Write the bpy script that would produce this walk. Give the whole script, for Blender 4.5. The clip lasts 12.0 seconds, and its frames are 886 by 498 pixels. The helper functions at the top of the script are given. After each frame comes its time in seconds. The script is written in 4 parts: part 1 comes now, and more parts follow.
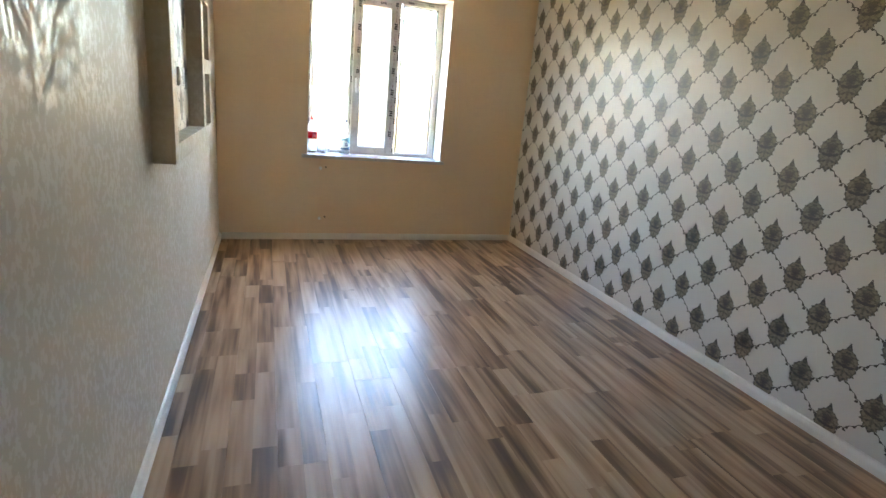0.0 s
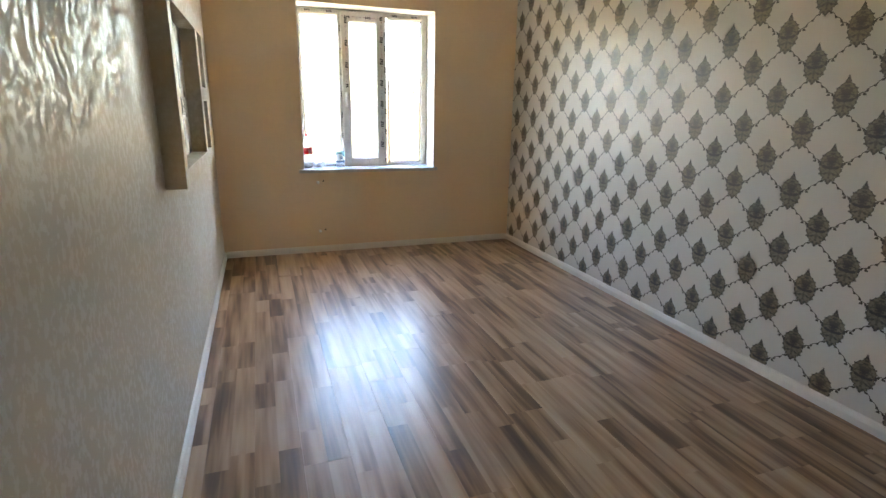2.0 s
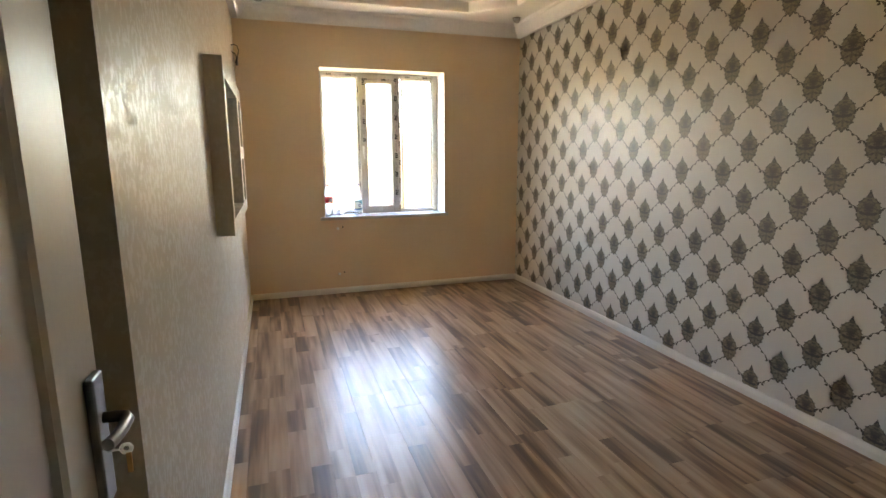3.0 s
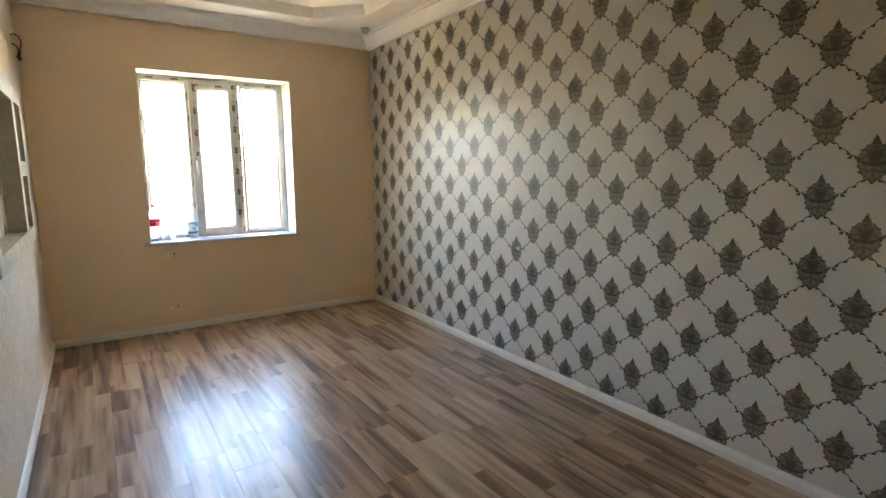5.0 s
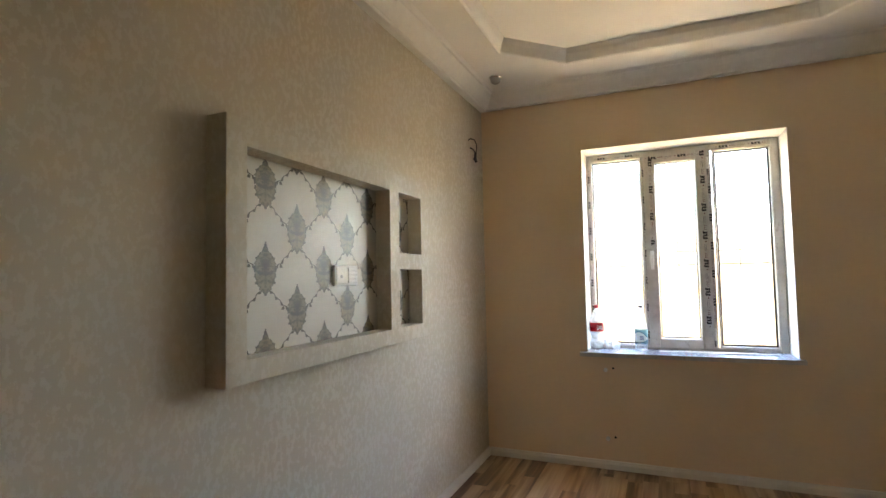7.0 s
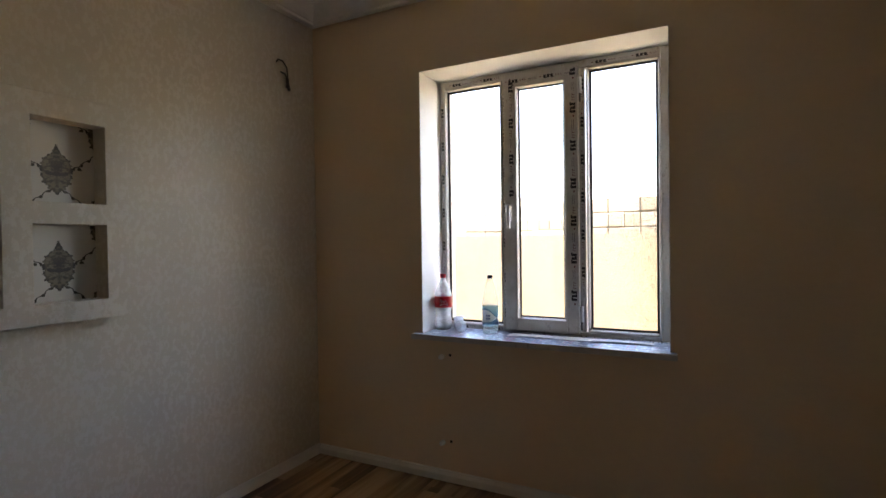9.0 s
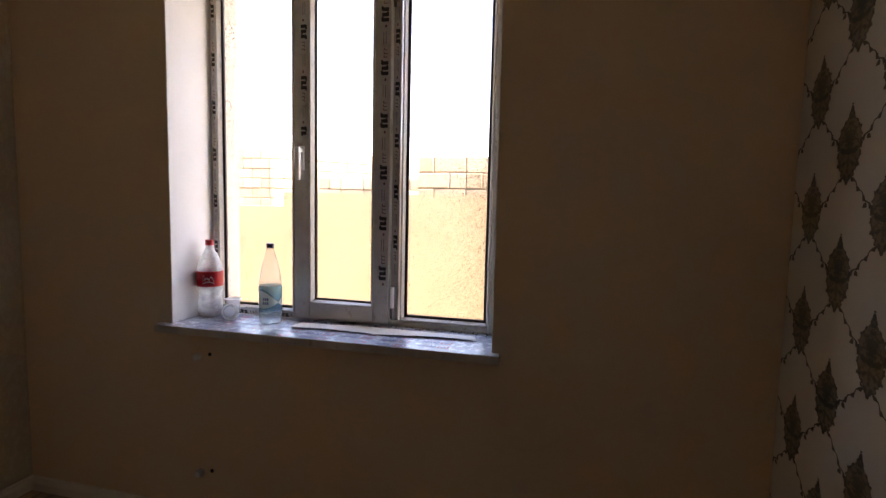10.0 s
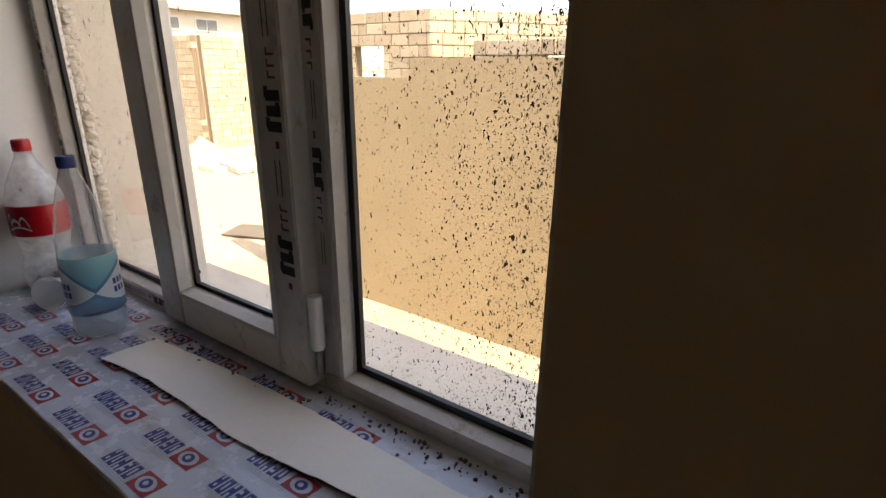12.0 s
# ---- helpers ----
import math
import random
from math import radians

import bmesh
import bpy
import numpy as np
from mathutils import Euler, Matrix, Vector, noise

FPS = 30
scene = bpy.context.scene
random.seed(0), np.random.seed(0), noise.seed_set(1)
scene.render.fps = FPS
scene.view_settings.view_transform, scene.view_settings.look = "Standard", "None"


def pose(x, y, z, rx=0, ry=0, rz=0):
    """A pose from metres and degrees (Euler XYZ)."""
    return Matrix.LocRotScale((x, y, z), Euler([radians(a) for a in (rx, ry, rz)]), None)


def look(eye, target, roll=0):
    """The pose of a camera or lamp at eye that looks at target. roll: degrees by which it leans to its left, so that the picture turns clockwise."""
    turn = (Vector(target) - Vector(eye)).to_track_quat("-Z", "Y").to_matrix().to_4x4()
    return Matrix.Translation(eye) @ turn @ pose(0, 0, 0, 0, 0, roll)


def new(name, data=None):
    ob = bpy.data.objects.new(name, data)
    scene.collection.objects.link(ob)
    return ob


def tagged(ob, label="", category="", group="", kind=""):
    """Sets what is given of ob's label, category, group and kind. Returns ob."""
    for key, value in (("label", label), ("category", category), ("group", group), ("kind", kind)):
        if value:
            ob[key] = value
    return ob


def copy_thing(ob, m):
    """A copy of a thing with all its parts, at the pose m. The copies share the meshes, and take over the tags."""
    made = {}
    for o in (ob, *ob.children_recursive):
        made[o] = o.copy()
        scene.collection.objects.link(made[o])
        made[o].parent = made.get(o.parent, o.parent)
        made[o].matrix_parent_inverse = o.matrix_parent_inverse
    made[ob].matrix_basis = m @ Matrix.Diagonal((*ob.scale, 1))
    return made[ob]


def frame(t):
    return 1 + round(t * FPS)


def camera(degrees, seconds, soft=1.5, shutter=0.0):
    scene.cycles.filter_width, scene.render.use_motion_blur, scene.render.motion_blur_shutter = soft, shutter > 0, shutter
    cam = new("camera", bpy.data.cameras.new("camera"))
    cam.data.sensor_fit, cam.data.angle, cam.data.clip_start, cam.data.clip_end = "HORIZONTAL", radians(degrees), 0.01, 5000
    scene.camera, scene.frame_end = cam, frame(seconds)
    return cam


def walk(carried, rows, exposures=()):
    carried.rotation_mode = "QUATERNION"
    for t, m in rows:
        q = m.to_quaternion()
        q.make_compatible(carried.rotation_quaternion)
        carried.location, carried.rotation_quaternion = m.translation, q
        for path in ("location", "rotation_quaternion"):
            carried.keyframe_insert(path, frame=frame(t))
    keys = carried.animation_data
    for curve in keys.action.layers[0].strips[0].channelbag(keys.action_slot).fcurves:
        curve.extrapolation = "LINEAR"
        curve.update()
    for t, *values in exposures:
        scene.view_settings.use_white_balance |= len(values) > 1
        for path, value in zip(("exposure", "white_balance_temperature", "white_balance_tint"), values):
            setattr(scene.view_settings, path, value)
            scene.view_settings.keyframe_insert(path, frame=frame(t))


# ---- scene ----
cam = camera(81.3, 12.0)
PATH = [
    (0, (0.486, 0.581, 1.413), (1.128, 2.396, 0.871), 5.4),
    (0.5, (0.393, 0.677, 1.395), (1.013, 2.489, 0.82), 5.1),
    (1, (0.417, 0.651, 1.398), (1.109, 2.421, 0.776), 4.3),
    (1.5, (0.428, 0.609, 1.393), (1.166, 2.363, 0.779), 2.7),
    (2, (0.439, 0.459, 1.431), (1.083, 2.278, 0.906), 1.0),
    (2.5, (0.408, 0.256, 1.473), (0.95, 2.134, 1.049), -0.1),
    (3, (0.326, 0.152, 1.472), (0.94, 2.021, 1.114), -0.2),
    (3.5, (0.216, 0.069, 1.479), (1.009, 1.881, 1.181), 0.7),
    (3.7, (0.193, 0.064, 1.49), (1.064, 1.842, 1.203), 1.4),
    (5.3, (0.503, 0.578, 1.479), (1.618, 2.211, 1.181), -0.5),
    (5.5, (0.531, 0.719, 1.448), (1.526, 2.438, 1.219), -1.6),
    (6, (0.782, 1.071, 1.408), (1.232, 3.02, 1.386), -3.7),
    (6.2, (0.904, 1.219, 1.426), (1.11, 3.208, 1.449), -3.0),
    (6.5, (1.053, 1.382, 1.432), (0.859, 3.371, 1.511), -2.8),
    (6.7, (1.19, 1.51, 1.424), (0.727, 3.452, 1.53), -2.1),
    (8.3, (1.93, 2.541, 1.368), (0.665, 4.09, 1.352), -1.2),
    (8.5, (2.018, 2.697, 1.389), (0.853, 4.323, 1.361), -1.3),
    (9, (2.315, 3.06, 1.368), (1.403, 4.84, 1.337), -0.8),
    (9.5, (2.437, 3.495, 1.341), (1.801, 5.389, 1.265), 0.4),
    (10, (2.412, 3.915, 1.355), (1.932, 5.848, 1.174), 1.3),
    (10.5, (2.398, 4.33, 1.374), (1.922, 6.247, 1.063), 1.4),
    (11, (2.257, 4.855, 1.308), (1.72, 6.727, 0.849), 0.2),
    (11.2, (2.215, 5.014, 1.306), (1.64, 6.866, 0.815), 0.3),
    (11.5, (2.222, 5.183, 1.302), (1.532, 6.979, 0.756), 0.3),
    (12, (2.253, 5.446, 1.313), (1.17, 6.998, 0.664), 0.6),
]
EXPOSURES = [(0, 6.1, 6750, 13), (2.0, 5.95, 6900, 14), (3.5, 5.95, 8100, 20), (5.5, 5.95, 6850, 12), (6.5, 5.5, 7400, 17), (8.3, 5.0, 6800, 16), (8.5, 4.4, 6750, 16), (9.5, 3.85, 7450, 28), (10.5, 3.35, 8100, 31), (11.0, 3.15, 8000, 28), (11.5, 2.85, 7800, 23), (12, 2.5, 8700, 24)]
scene.cycles.max_bounces, scene.cycles.diffuse_bounces = 16, 10
walk(cam, [(t, look(eye, target, roll)) for t, eye, target, roll in PATH], EXPOSURES)

# ---------------------------------------------------------------- light
SUN_TO = Vector((0.78, -0.16, 1.25)).normalized()
world = bpy.data.worlds.new("world")
scene.world = world
world.use_nodes = True
wnt = world.node_tree
sky = wnt.nodes.new("ShaderNodeTexSky")
sky.sky_type = "NISHITA"
sky.sun_disc = False
sky.sun_elevation = math.asin(SUN_TO.z)
sky.sun_rotation = math.atan2(SUN_TO.x, SUN_TO.y)
sky.dust_density = 1.8
sky.ozone_density = 0.4
wnt.links.new(sky.outputs[0], wnt.nodes["Background"].inputs[0])
wnt.nodes["Background"].inputs[1].default_value = 0.15
sun = new("sun", bpy.data.lights.new("sun", "SUN"))
sun.data.energy, sun.data.angle, sun.data.color = 2.3, radians(0.55), (1.0, 0.95, 0.87)
sun.matrix_world = look(SUN_TO * 40, (0, 0, 0))

# ---------------------------------------------------------------- helpers


class Nodes:
    """Short hand for a node material."""

    def __init__(self, name):
        self.mat = bpy.data.materials.new(name)
        self.mat.use_nodes = True
        self.nt = self.mat.node_tree
        self.bsdf = self.nt.nodes["Principled BSDF"]

    def node(self, kind, **values):
        n = self.nt.nodes.new(kind)
        for key, value in values.items():
            self.put(n.inputs[key.replace("_", " ")], value)
        return n

    def put(self, socket, value):
        if isinstance(value, bpy.types.NodeSocket):
            self.nt.links.new(value, socket)
        else:
            socket.default_value = value

    def math(self, op, a, b=0.0, c=0.0, clamp=False):
        n = self.nt.nodes.new("ShaderNodeMath")
        n.operation, n.use_clamp = op, clamp
        for i, v in enumerate((a, b, c)):
            self.put(n.inputs[i], v)
        return n.outputs[0]

    def coords(self, scale=(1, 1, 1), where="Object", shift=None):
        tc = self.nt.nodes.new("ShaderNodeTexCoord")
        m = self.nt.nodes.new("ShaderNodeMapping")
        self.put(m.inputs["Vector"], tc.outputs[where])
        m.inputs["Scale"].default_value = scale
        if shift is not None:
            self.put(m.inputs["Location"], shift)
        return m.outputs[0]

    def split(self, vec):
        n = self.nt.nodes.new("ShaderNodeSeparateXYZ")
        self.put(n.inputs[0], vec)
        return n.outputs

    def join(self, x, y, z):
        n = self.nt.nodes.new("ShaderNodeCombineXYZ")
        for i, v in enumerate((x, y, z)):
            self.put(n.inputs[i], v)
        return n.outputs[0]

    def noise(self, vec, scale, detail=4.0, rough=0.55):
        n = self.nt.nodes.new("ShaderNodeTexNoise")
        self.put(n.inputs["Vector"], vec)
        n.inputs["Scale"].default_value, n.inputs["Detail"].default_value, n.inputs["Roughness"].default_value = scale, detail, rough
        return n.outputs[0]

    def ramp(self, fac, *stops, mode="LINEAR"):
        n = self.nt.nodes.new("ShaderNodeValToRGB")
        self.put(n.inputs[0], fac)
        n.color_ramp.interpolation = mode
        el = n.color_ramp.elements
        while len(el) < len(stops):
            el.new(0.5)
        for e, (pos, col) in zip(el, stops):
            e.position = pos
            e.color = (col, col, col, 1) if isinstance(col, (int, float)) else (*col, 1)
        return n.outputs[0]

    def mix(self, fac, a, b, mode="MIX"):
        n = self.nt.nodes.new("ShaderNodeMix")
        n.data_type, n.blend_type = "RGBA", mode
        self.put(n.inputs[0], fac)
        for i, v in ((6, a), (7, b)):
            self.put(n.inputs[i], (*v, 1) if isinstance(v, tuple) else v)
        return n.outputs[2]

    def bump(self, height, strength=0.3, distance=0.002):
        n = self.nt.nodes.new("ShaderNodeBump")
        self.put(n.inputs["Height"], height)
        n.inputs["Strength"].default_value, n.inputs["Distance"].default_value = strength, distance
        self.put(self.bsdf.inputs["Normal"], n.outputs[0])

    def sheen(self, head_on, most=0.96):
        """How much a thin clear sheet mirrors: little head-on, much at a glancing angle."""
        lw = self.nt.nodes.new("ShaderNodeLayerWeight")
        return self.math("ADD", head_on, self.math("MULTIPLY", self.math("POWER", lw.outputs["Facing"], 5.0), most))

    def set(self, **values):
        for key, value in values.items():
            s = self.bsdf.inputs[key.replace("_", " ")]
            self.put(s, (*value, 1) if isinstance(value, tuple) and len(value) == 3 and s.type == "RGBA" else value)
        return self.mat


def plain(name, colour, rough=0.5, metal=0.0, vary=0.12, scale=9.0, bump=0.15, spec=0.5):
    """Paint or plastic with faint blotches, specks and a fine relief."""
    g = Nodes(name)
    v = g.coords()
    big, fine = g.noise(v, scale), g.noise(v, scale * 22)
    f = g.math("ADD", g.math("MULTIPLY", big, 0.65), g.math("MULTIPLY", fine, 0.35))
    dark = tuple(c * (1 - vary) for c in colour)
    light = tuple(min(1, c * (1 + vary * 0.6)) for c in colour)
    g.bump(fine, bump, 0.001)
    return g.set(Base_Color=g.ramp(f, (0.3, dark), (0.7, light)), Metallic=metal, Specular_IOR_Level=spec,
                 Roughness=g.ramp(big, (0.3, rough * 0.85), (0.7, min(1, rough * 1.15))))


def add_box(bm, x0, y0, z0, x1, y1, z1, bevel=0.0, segments=2, m=None):
    r = bmesh.ops.create_cube(bm, size=1.0, matrix=(m or Matrix()) @ Matrix.Translation(((x0 + x1) / 2, (y0 + y1) / 2, (z0 + z1) / 2)) @ Matrix.Diagonal((abs(x1 - x0), abs(y1 - y0), abs(z1 - z0), 1)))
    if bevel > 0:
        edges = {e for v in r["verts"] for e in v.link_edges}
        bmesh.ops.bevel(bm, geom=list(edges), offset=bevel, segments=segments, profile=0.6, affect="EDGES", clamp_overlap=True)
    return bm


def boxes(*rows, bevel=0.0, segments=2):
    bm = bmesh.new()
    for row in rows:
        add_box(bm, *row, bevel=bevel, segments=segments)
    return bm


def lathe(profile, steps=40, m=None):
    """A turned shape round z from (radius, height) pairs."""
    bm = bmesh.new()
    rings = []
    for r, z in profile:
        if r < 1e-5:
            rings.append([bm.verts.new((0, 0, z))])
        else:
            rings.append([bm.verts.new((r * math.cos(2 * math.pi * i / steps), r * math.sin(2 * math.pi * i / steps), z)) for i in range(steps)])
    for a, b in zip(rings, rings[1:]):
        for i in range(steps):
            j = (i + 1) % steps
            quad = [a[i % len(a)], a[j % len(a)], b[j % len(b)], b[i % len(b)]]
            quad = list(dict.fromkeys(quad))
            if len(quad) > 2:
                bm.faces.new(quad)
    if m is not None:
        bm.transform(m)
    bmesh.ops.recalc_face_normals(bm, faces=bm.faces)
    return bm


def tube(points, radius, steps=10):
    """A round bar along a line of points."""
    bm = bmesh.new()
    pts = [Vector(p) for p in points]
    rings = []
    for i, p in enumerate(pts):
        d = (pts[min(i + 1, len(pts) - 1)] - pts[max(i - 1, 0)]).normalized()
        q = d.to_track_quat("Z", "Y").to_matrix()
        rings.append([bm.verts.new(p + q @ Vector((radius * math.cos(2 * math.pi * k / steps), radius * math.sin(2 * math.pi * k / steps), 0))) for k in range(steps)])
    for a, b in zip(rings, rings[1:]):
        for k in range(steps):
            bm.faces.new((a[k], a[(k + 1) % steps], b[(k + 1) % steps], b[k]))
    bm.faces.new(rings[0][::-1])
    bm.faces.new(rings[-1])
    return bm


def mesh_of(name, bm, material, smooth=False):
    me = bpy.data.meshes.new(name)
    bm.to_mesh(me)
    bm.free()
    if material:
        me.materials.append(material)
    if smooth:
        me.shade_smooth()
        me.set_sharp_from_angle(angle=radians(38))
    return me


def thing(name, bm=None, material=None, label="", category="", group="", kind="", at=None, smooth=False):
    ob = new(name, mesh_of(name, bm, material, smooth) if bm else None)
    if at is not None:
        ob.matrix_world = at
    return tagged(ob, label, category, group, kind)


def part(name, bm, material, parent, label="", smooth=False, at=None):
    ob = new(name, mesh_of(name, bm, material, smooth))
    ob.parent = parent
    if at is not None:
        ob.matrix_basis = at
    return tagged(ob, label)


def structure(name, bm, material, label, category, smooth=False):
    return thing(name, bm, material, label, category, kind="structure", smooth=smooth)


# ---------------------------------------------------------------- materials
PA, PB, PU, PV = 0.3510, 0.3150, 2.2220, 1.5130   # repeat of the damask paper and one motif's middle


def damask(name, across, u0, v0):
    """Cream-white wallpaper printed with mirrored olive-brown medallions joined by thin leafy chains."""
    g = Nodes(name)
    s = g.split(g.coords())
    u, v = s[across], s[2]
    body = line = shade = None
    for k in (0, 1):
        lu = g.math("WRAP", g.math("SUBTRACT", u, u0 + k * PA / 2), PA / 2, -PA / 2)
        lv = g.math("WRAP", g.math("SUBTRACT", v, v0 + k * PB / 2), PB / 2, -PB / 2)
        a = g.math("ABSOLUTE", lu)
        mirrored = g.join(a, lv, 0.0)
        curl = g.noise(mirrored, 75.0, 2.5, 0.6)
        leaf = g.noise(g.join(a, g.math("MULTIPLY", lv, 1.3), 3.7), 72.0, 2.0, 0.6)
        h = g.math("DIVIDE", g.math("ADD", lv, 0.096), 0.198)
        width = g.ramp(h, (0.0, 0.05), (0.04, 0.20), (0.08, 0.30), (0.12, 0.56), (0.18, 0.66), (0.24, 0.86), (0.30, 0.84), (0.36, 1.0), (0.45, 0.95),
                       (0.50, 1.12), (0.55, 1.0), (0.63, 0.94), (0.70, 0.84), (0.76, 0.66), (0.81, 0.40), (0.85, 0.17), (0.88, 0.20), (0.93, 0.13), (1.0, 0.0))
        width = g.math("ADD", g.math("MULTIPLY", width, 0.056), g.math("MULTIPLY", g.math("SUBTRACT", curl, 0.5), 0.034))
        inside = g.math("MULTIPLY", g.math("LESS_THAN", a, width), g.math("LESS_THAN", g.math("ABSOLUTE", g.math("SUBTRACT", h, 0.5)), 0.5))
        r = g.math("DIVIDE", a, g.math("MAXIMUM", width, 0.004))
        # darker heart and bands, paler rim with small leaves
        heart = g.math("SUBTRACT", 1.0, g.math("DIVIDE", g.math("SQRT", g.math("ADD", g.math("MULTIPLY", g.math("MULTIPLY", lu, lu), 2.2), g.math("POWER", g.math("ADD", lv, -0.012), 2.0))), 0.044), clamp=True)
        belt = g.math("MULTIPLY", g.math("LESS_THAN", g.math("ABSOLUTE", g.math("SUBTRACT", g.math("SUBTRACT", h, 0.40), g.math("MULTIPLY", a, 0.9))), 0.030), g.math("LESS_THAN", r, 0.72))
        rim = g.ramp(r, (0.76, 0.0), (0.94, 1.0))
        tip = g.ramp(h, (0.78, 0.0), (0.86, 1.0))
        dark = g.math("ADD", g.math("MULTIPLY", g.math("SUBTRACT", leaf, 0.5), 3.4), g.math("ADD", g.math("MULTIPLY", heart, 0.85), 0.20))
        dark = g.math("ADD", dark, g.math("ADD", g.math("MULTIPLY", belt, 0.9), g.math("ADD", g.math("MULTIPLY", rim, 0.42), g.math("MULTIPLY", tip, 0.45))))
        # chain from the foot to the side of the next medallion
        t = g.math("ADD", g.math("MULTIPLY", g.math("SUBTRACT", a, 0.016), 0.785), g.math("MULTIPLY", g.math("ADD", lv, 0.070), -0.620))
        d = g.math("ADD", g.math("MULTIPLY", g.math("SUBTRACT", a, 0.016), 0.620), g.math("MULTIPLY", g.math("ADD", lv, 0.070), 0.785))
        d = g.math("ADD", d, g.math("MULTIPLY", g.math("SUBTRACT", leaf, 0.5), 0.006))
        d = g.math("ADD", d, g.math("MULTIPLY", g.math("SINE", g.math("MULTIPLY", t, 150.0)), 0.0034))
        knots = g.math("POWER", g.math("ABSOLUTE", g.math("SINE", g.math("MULTIPLY", t, 88.0))), 6.0)
        wide = g.math("ADD", 0.0021, g.math("MULTIPLY", knots, 0.0040))
        chain = g.math("MULTIPLY", g.math("LESS_THAN", g.math("ABSOLUTE", d), wide), g.math("LESS_THAN", g.math("ABSOLUTE", g.math("SUBTRACT", t, 0.062)), 0.066))
        drop = g.math("LESS_THAN", g.math("SQRT", g.math("ADD", g.math("POWER", g.math("SUBTRACT", t, 0.106), 2.0), g.math("POWER", g.math("ADD", d, 0.011), 2.0))), g.math("MULTIPLY", curl, 0.014))
        chain = g.math("MAXIMUM", chain, drop)
        dark = g.math("MULTIPLY", dark, inside, clamp=True)
        body = inside if body is None else g.math("MAXIMUM", body, inside)
        line = chain if line is None else g.math("MAXIMUM", line, chain)
        shade = dark if shade is None else g.math("MAXIMUM", shade, dark)
    n = g.noise(g.coords(), 2.2, 3.0)
    fibre = g.noise(g.coords((1, 60, 500) if across == 1 else (60, 1, 500)), 1.0, 3.0)
    paper = g.mix(fibre, g.ramp(n, (0.3, (0.57, 0.535, 0.46)), (0.7, (0.62, 0.585, 0.505))), (0.64, 0.61, 0.54))
    ink = g.ramp(shade, (0.0, (0.185, 0.150, 0.094)), (0.35, (0.088, 0.068, 0.037)), (0.75, (0.028, 0.021, 0.010)), (1.0, (0.017, 0.012, 0.007)))
    mask = g.math("MAXIMUM", body, line)
    col = g.mix(line, paper, (0.050, 0.039, 0.023))
    col = g.mix(g.math("MULTIPLY", body, 0.95), col, ink)
    g.bump(g.math("ADD", g.math("MULTIPLY", fibre, 0.5), g.math("MULTIPLY", mask, 0.5)), 0.25, 0.0008)
    return g.set(Base_Color=col, Roughness=g.math("ADD", 0.40, g.math("MULTIPLY", n, 0.06)), Specular_IOR_Level=0.7)


def cream_paper():
    """Beige wallpaper with an uneven pattern of glossy, slightly raised brush-like flecks."""
    g = Nodes("cream_wallpaper")
    v = g.coords((1, 1.0, 0.7))
    wob = g.noise(g.coords(), 6.0, 2.0)
    fleck = g.noise(v, 42.0, 4.0, 0.66)
    mask = g.ramp(g.math("ADD", fleck, g.math("MULTIPLY", g.math("SUBTRACT", wob, 0.5), 0.25)), (0.51, 0.0), (0.55, 1.0))
    fine = g.noise(g.coords(), 230.0, 2.0)
    base = g.ramp(g.noise(g.coords(), 1.6, 3.0), (0.3, (0.61, 0.548, 0.44)), (0.7, (0.65, 0.588, 0.478)))
    col = g.mix(mask, base, (0.655, 0.598, 0.493))
    g.bump(g.math("ADD", g.math("MULTIPLY", mask, 0.8), g.math("MULTIPLY", fine, 0.3)), 0.02, 0.001)
    return g.set(Base_Color=col, Roughness=g.math("SUBTRACT", 0.62, g.math("MULTIPLY", mask, 0.24)), Specular_IOR_Level=g.math("ADD", 0.10, g.math("MULTIPLY", mask, 0.74)))


def beige_paper():
    """Plain beige structured wallpaper of the window wall."""
    g = Nodes("beige_wallpaper")
    fine = g.noise(g.coords((1, 1, 0.7)), 190.0, 3.0)
    mid = g.noise(g.coords((1, 1, 1.6)), 24.0, 4.0)
    base = g.ramp(g.noise(g.coords(), 1.3, 3.0), (0.3, (0.79, 0.62, 0.435)), (0.7, (0.84, 0.675, 0.485)))
    col = g.mix(g.math("MULTIPLY", mid, 0.30), base, (0.63, 0.50, 0.36))
    g.bump(g.math("ADD", g.math("MULTIPLY", fine, 0.5), mid), 0.3, 0.0012)
    return g.set(Base_Color=col, Roughness=g.ramp(mid, (0.35, 0.55), (0.65, 0.72)), Specular_IOR_Level=0.4)


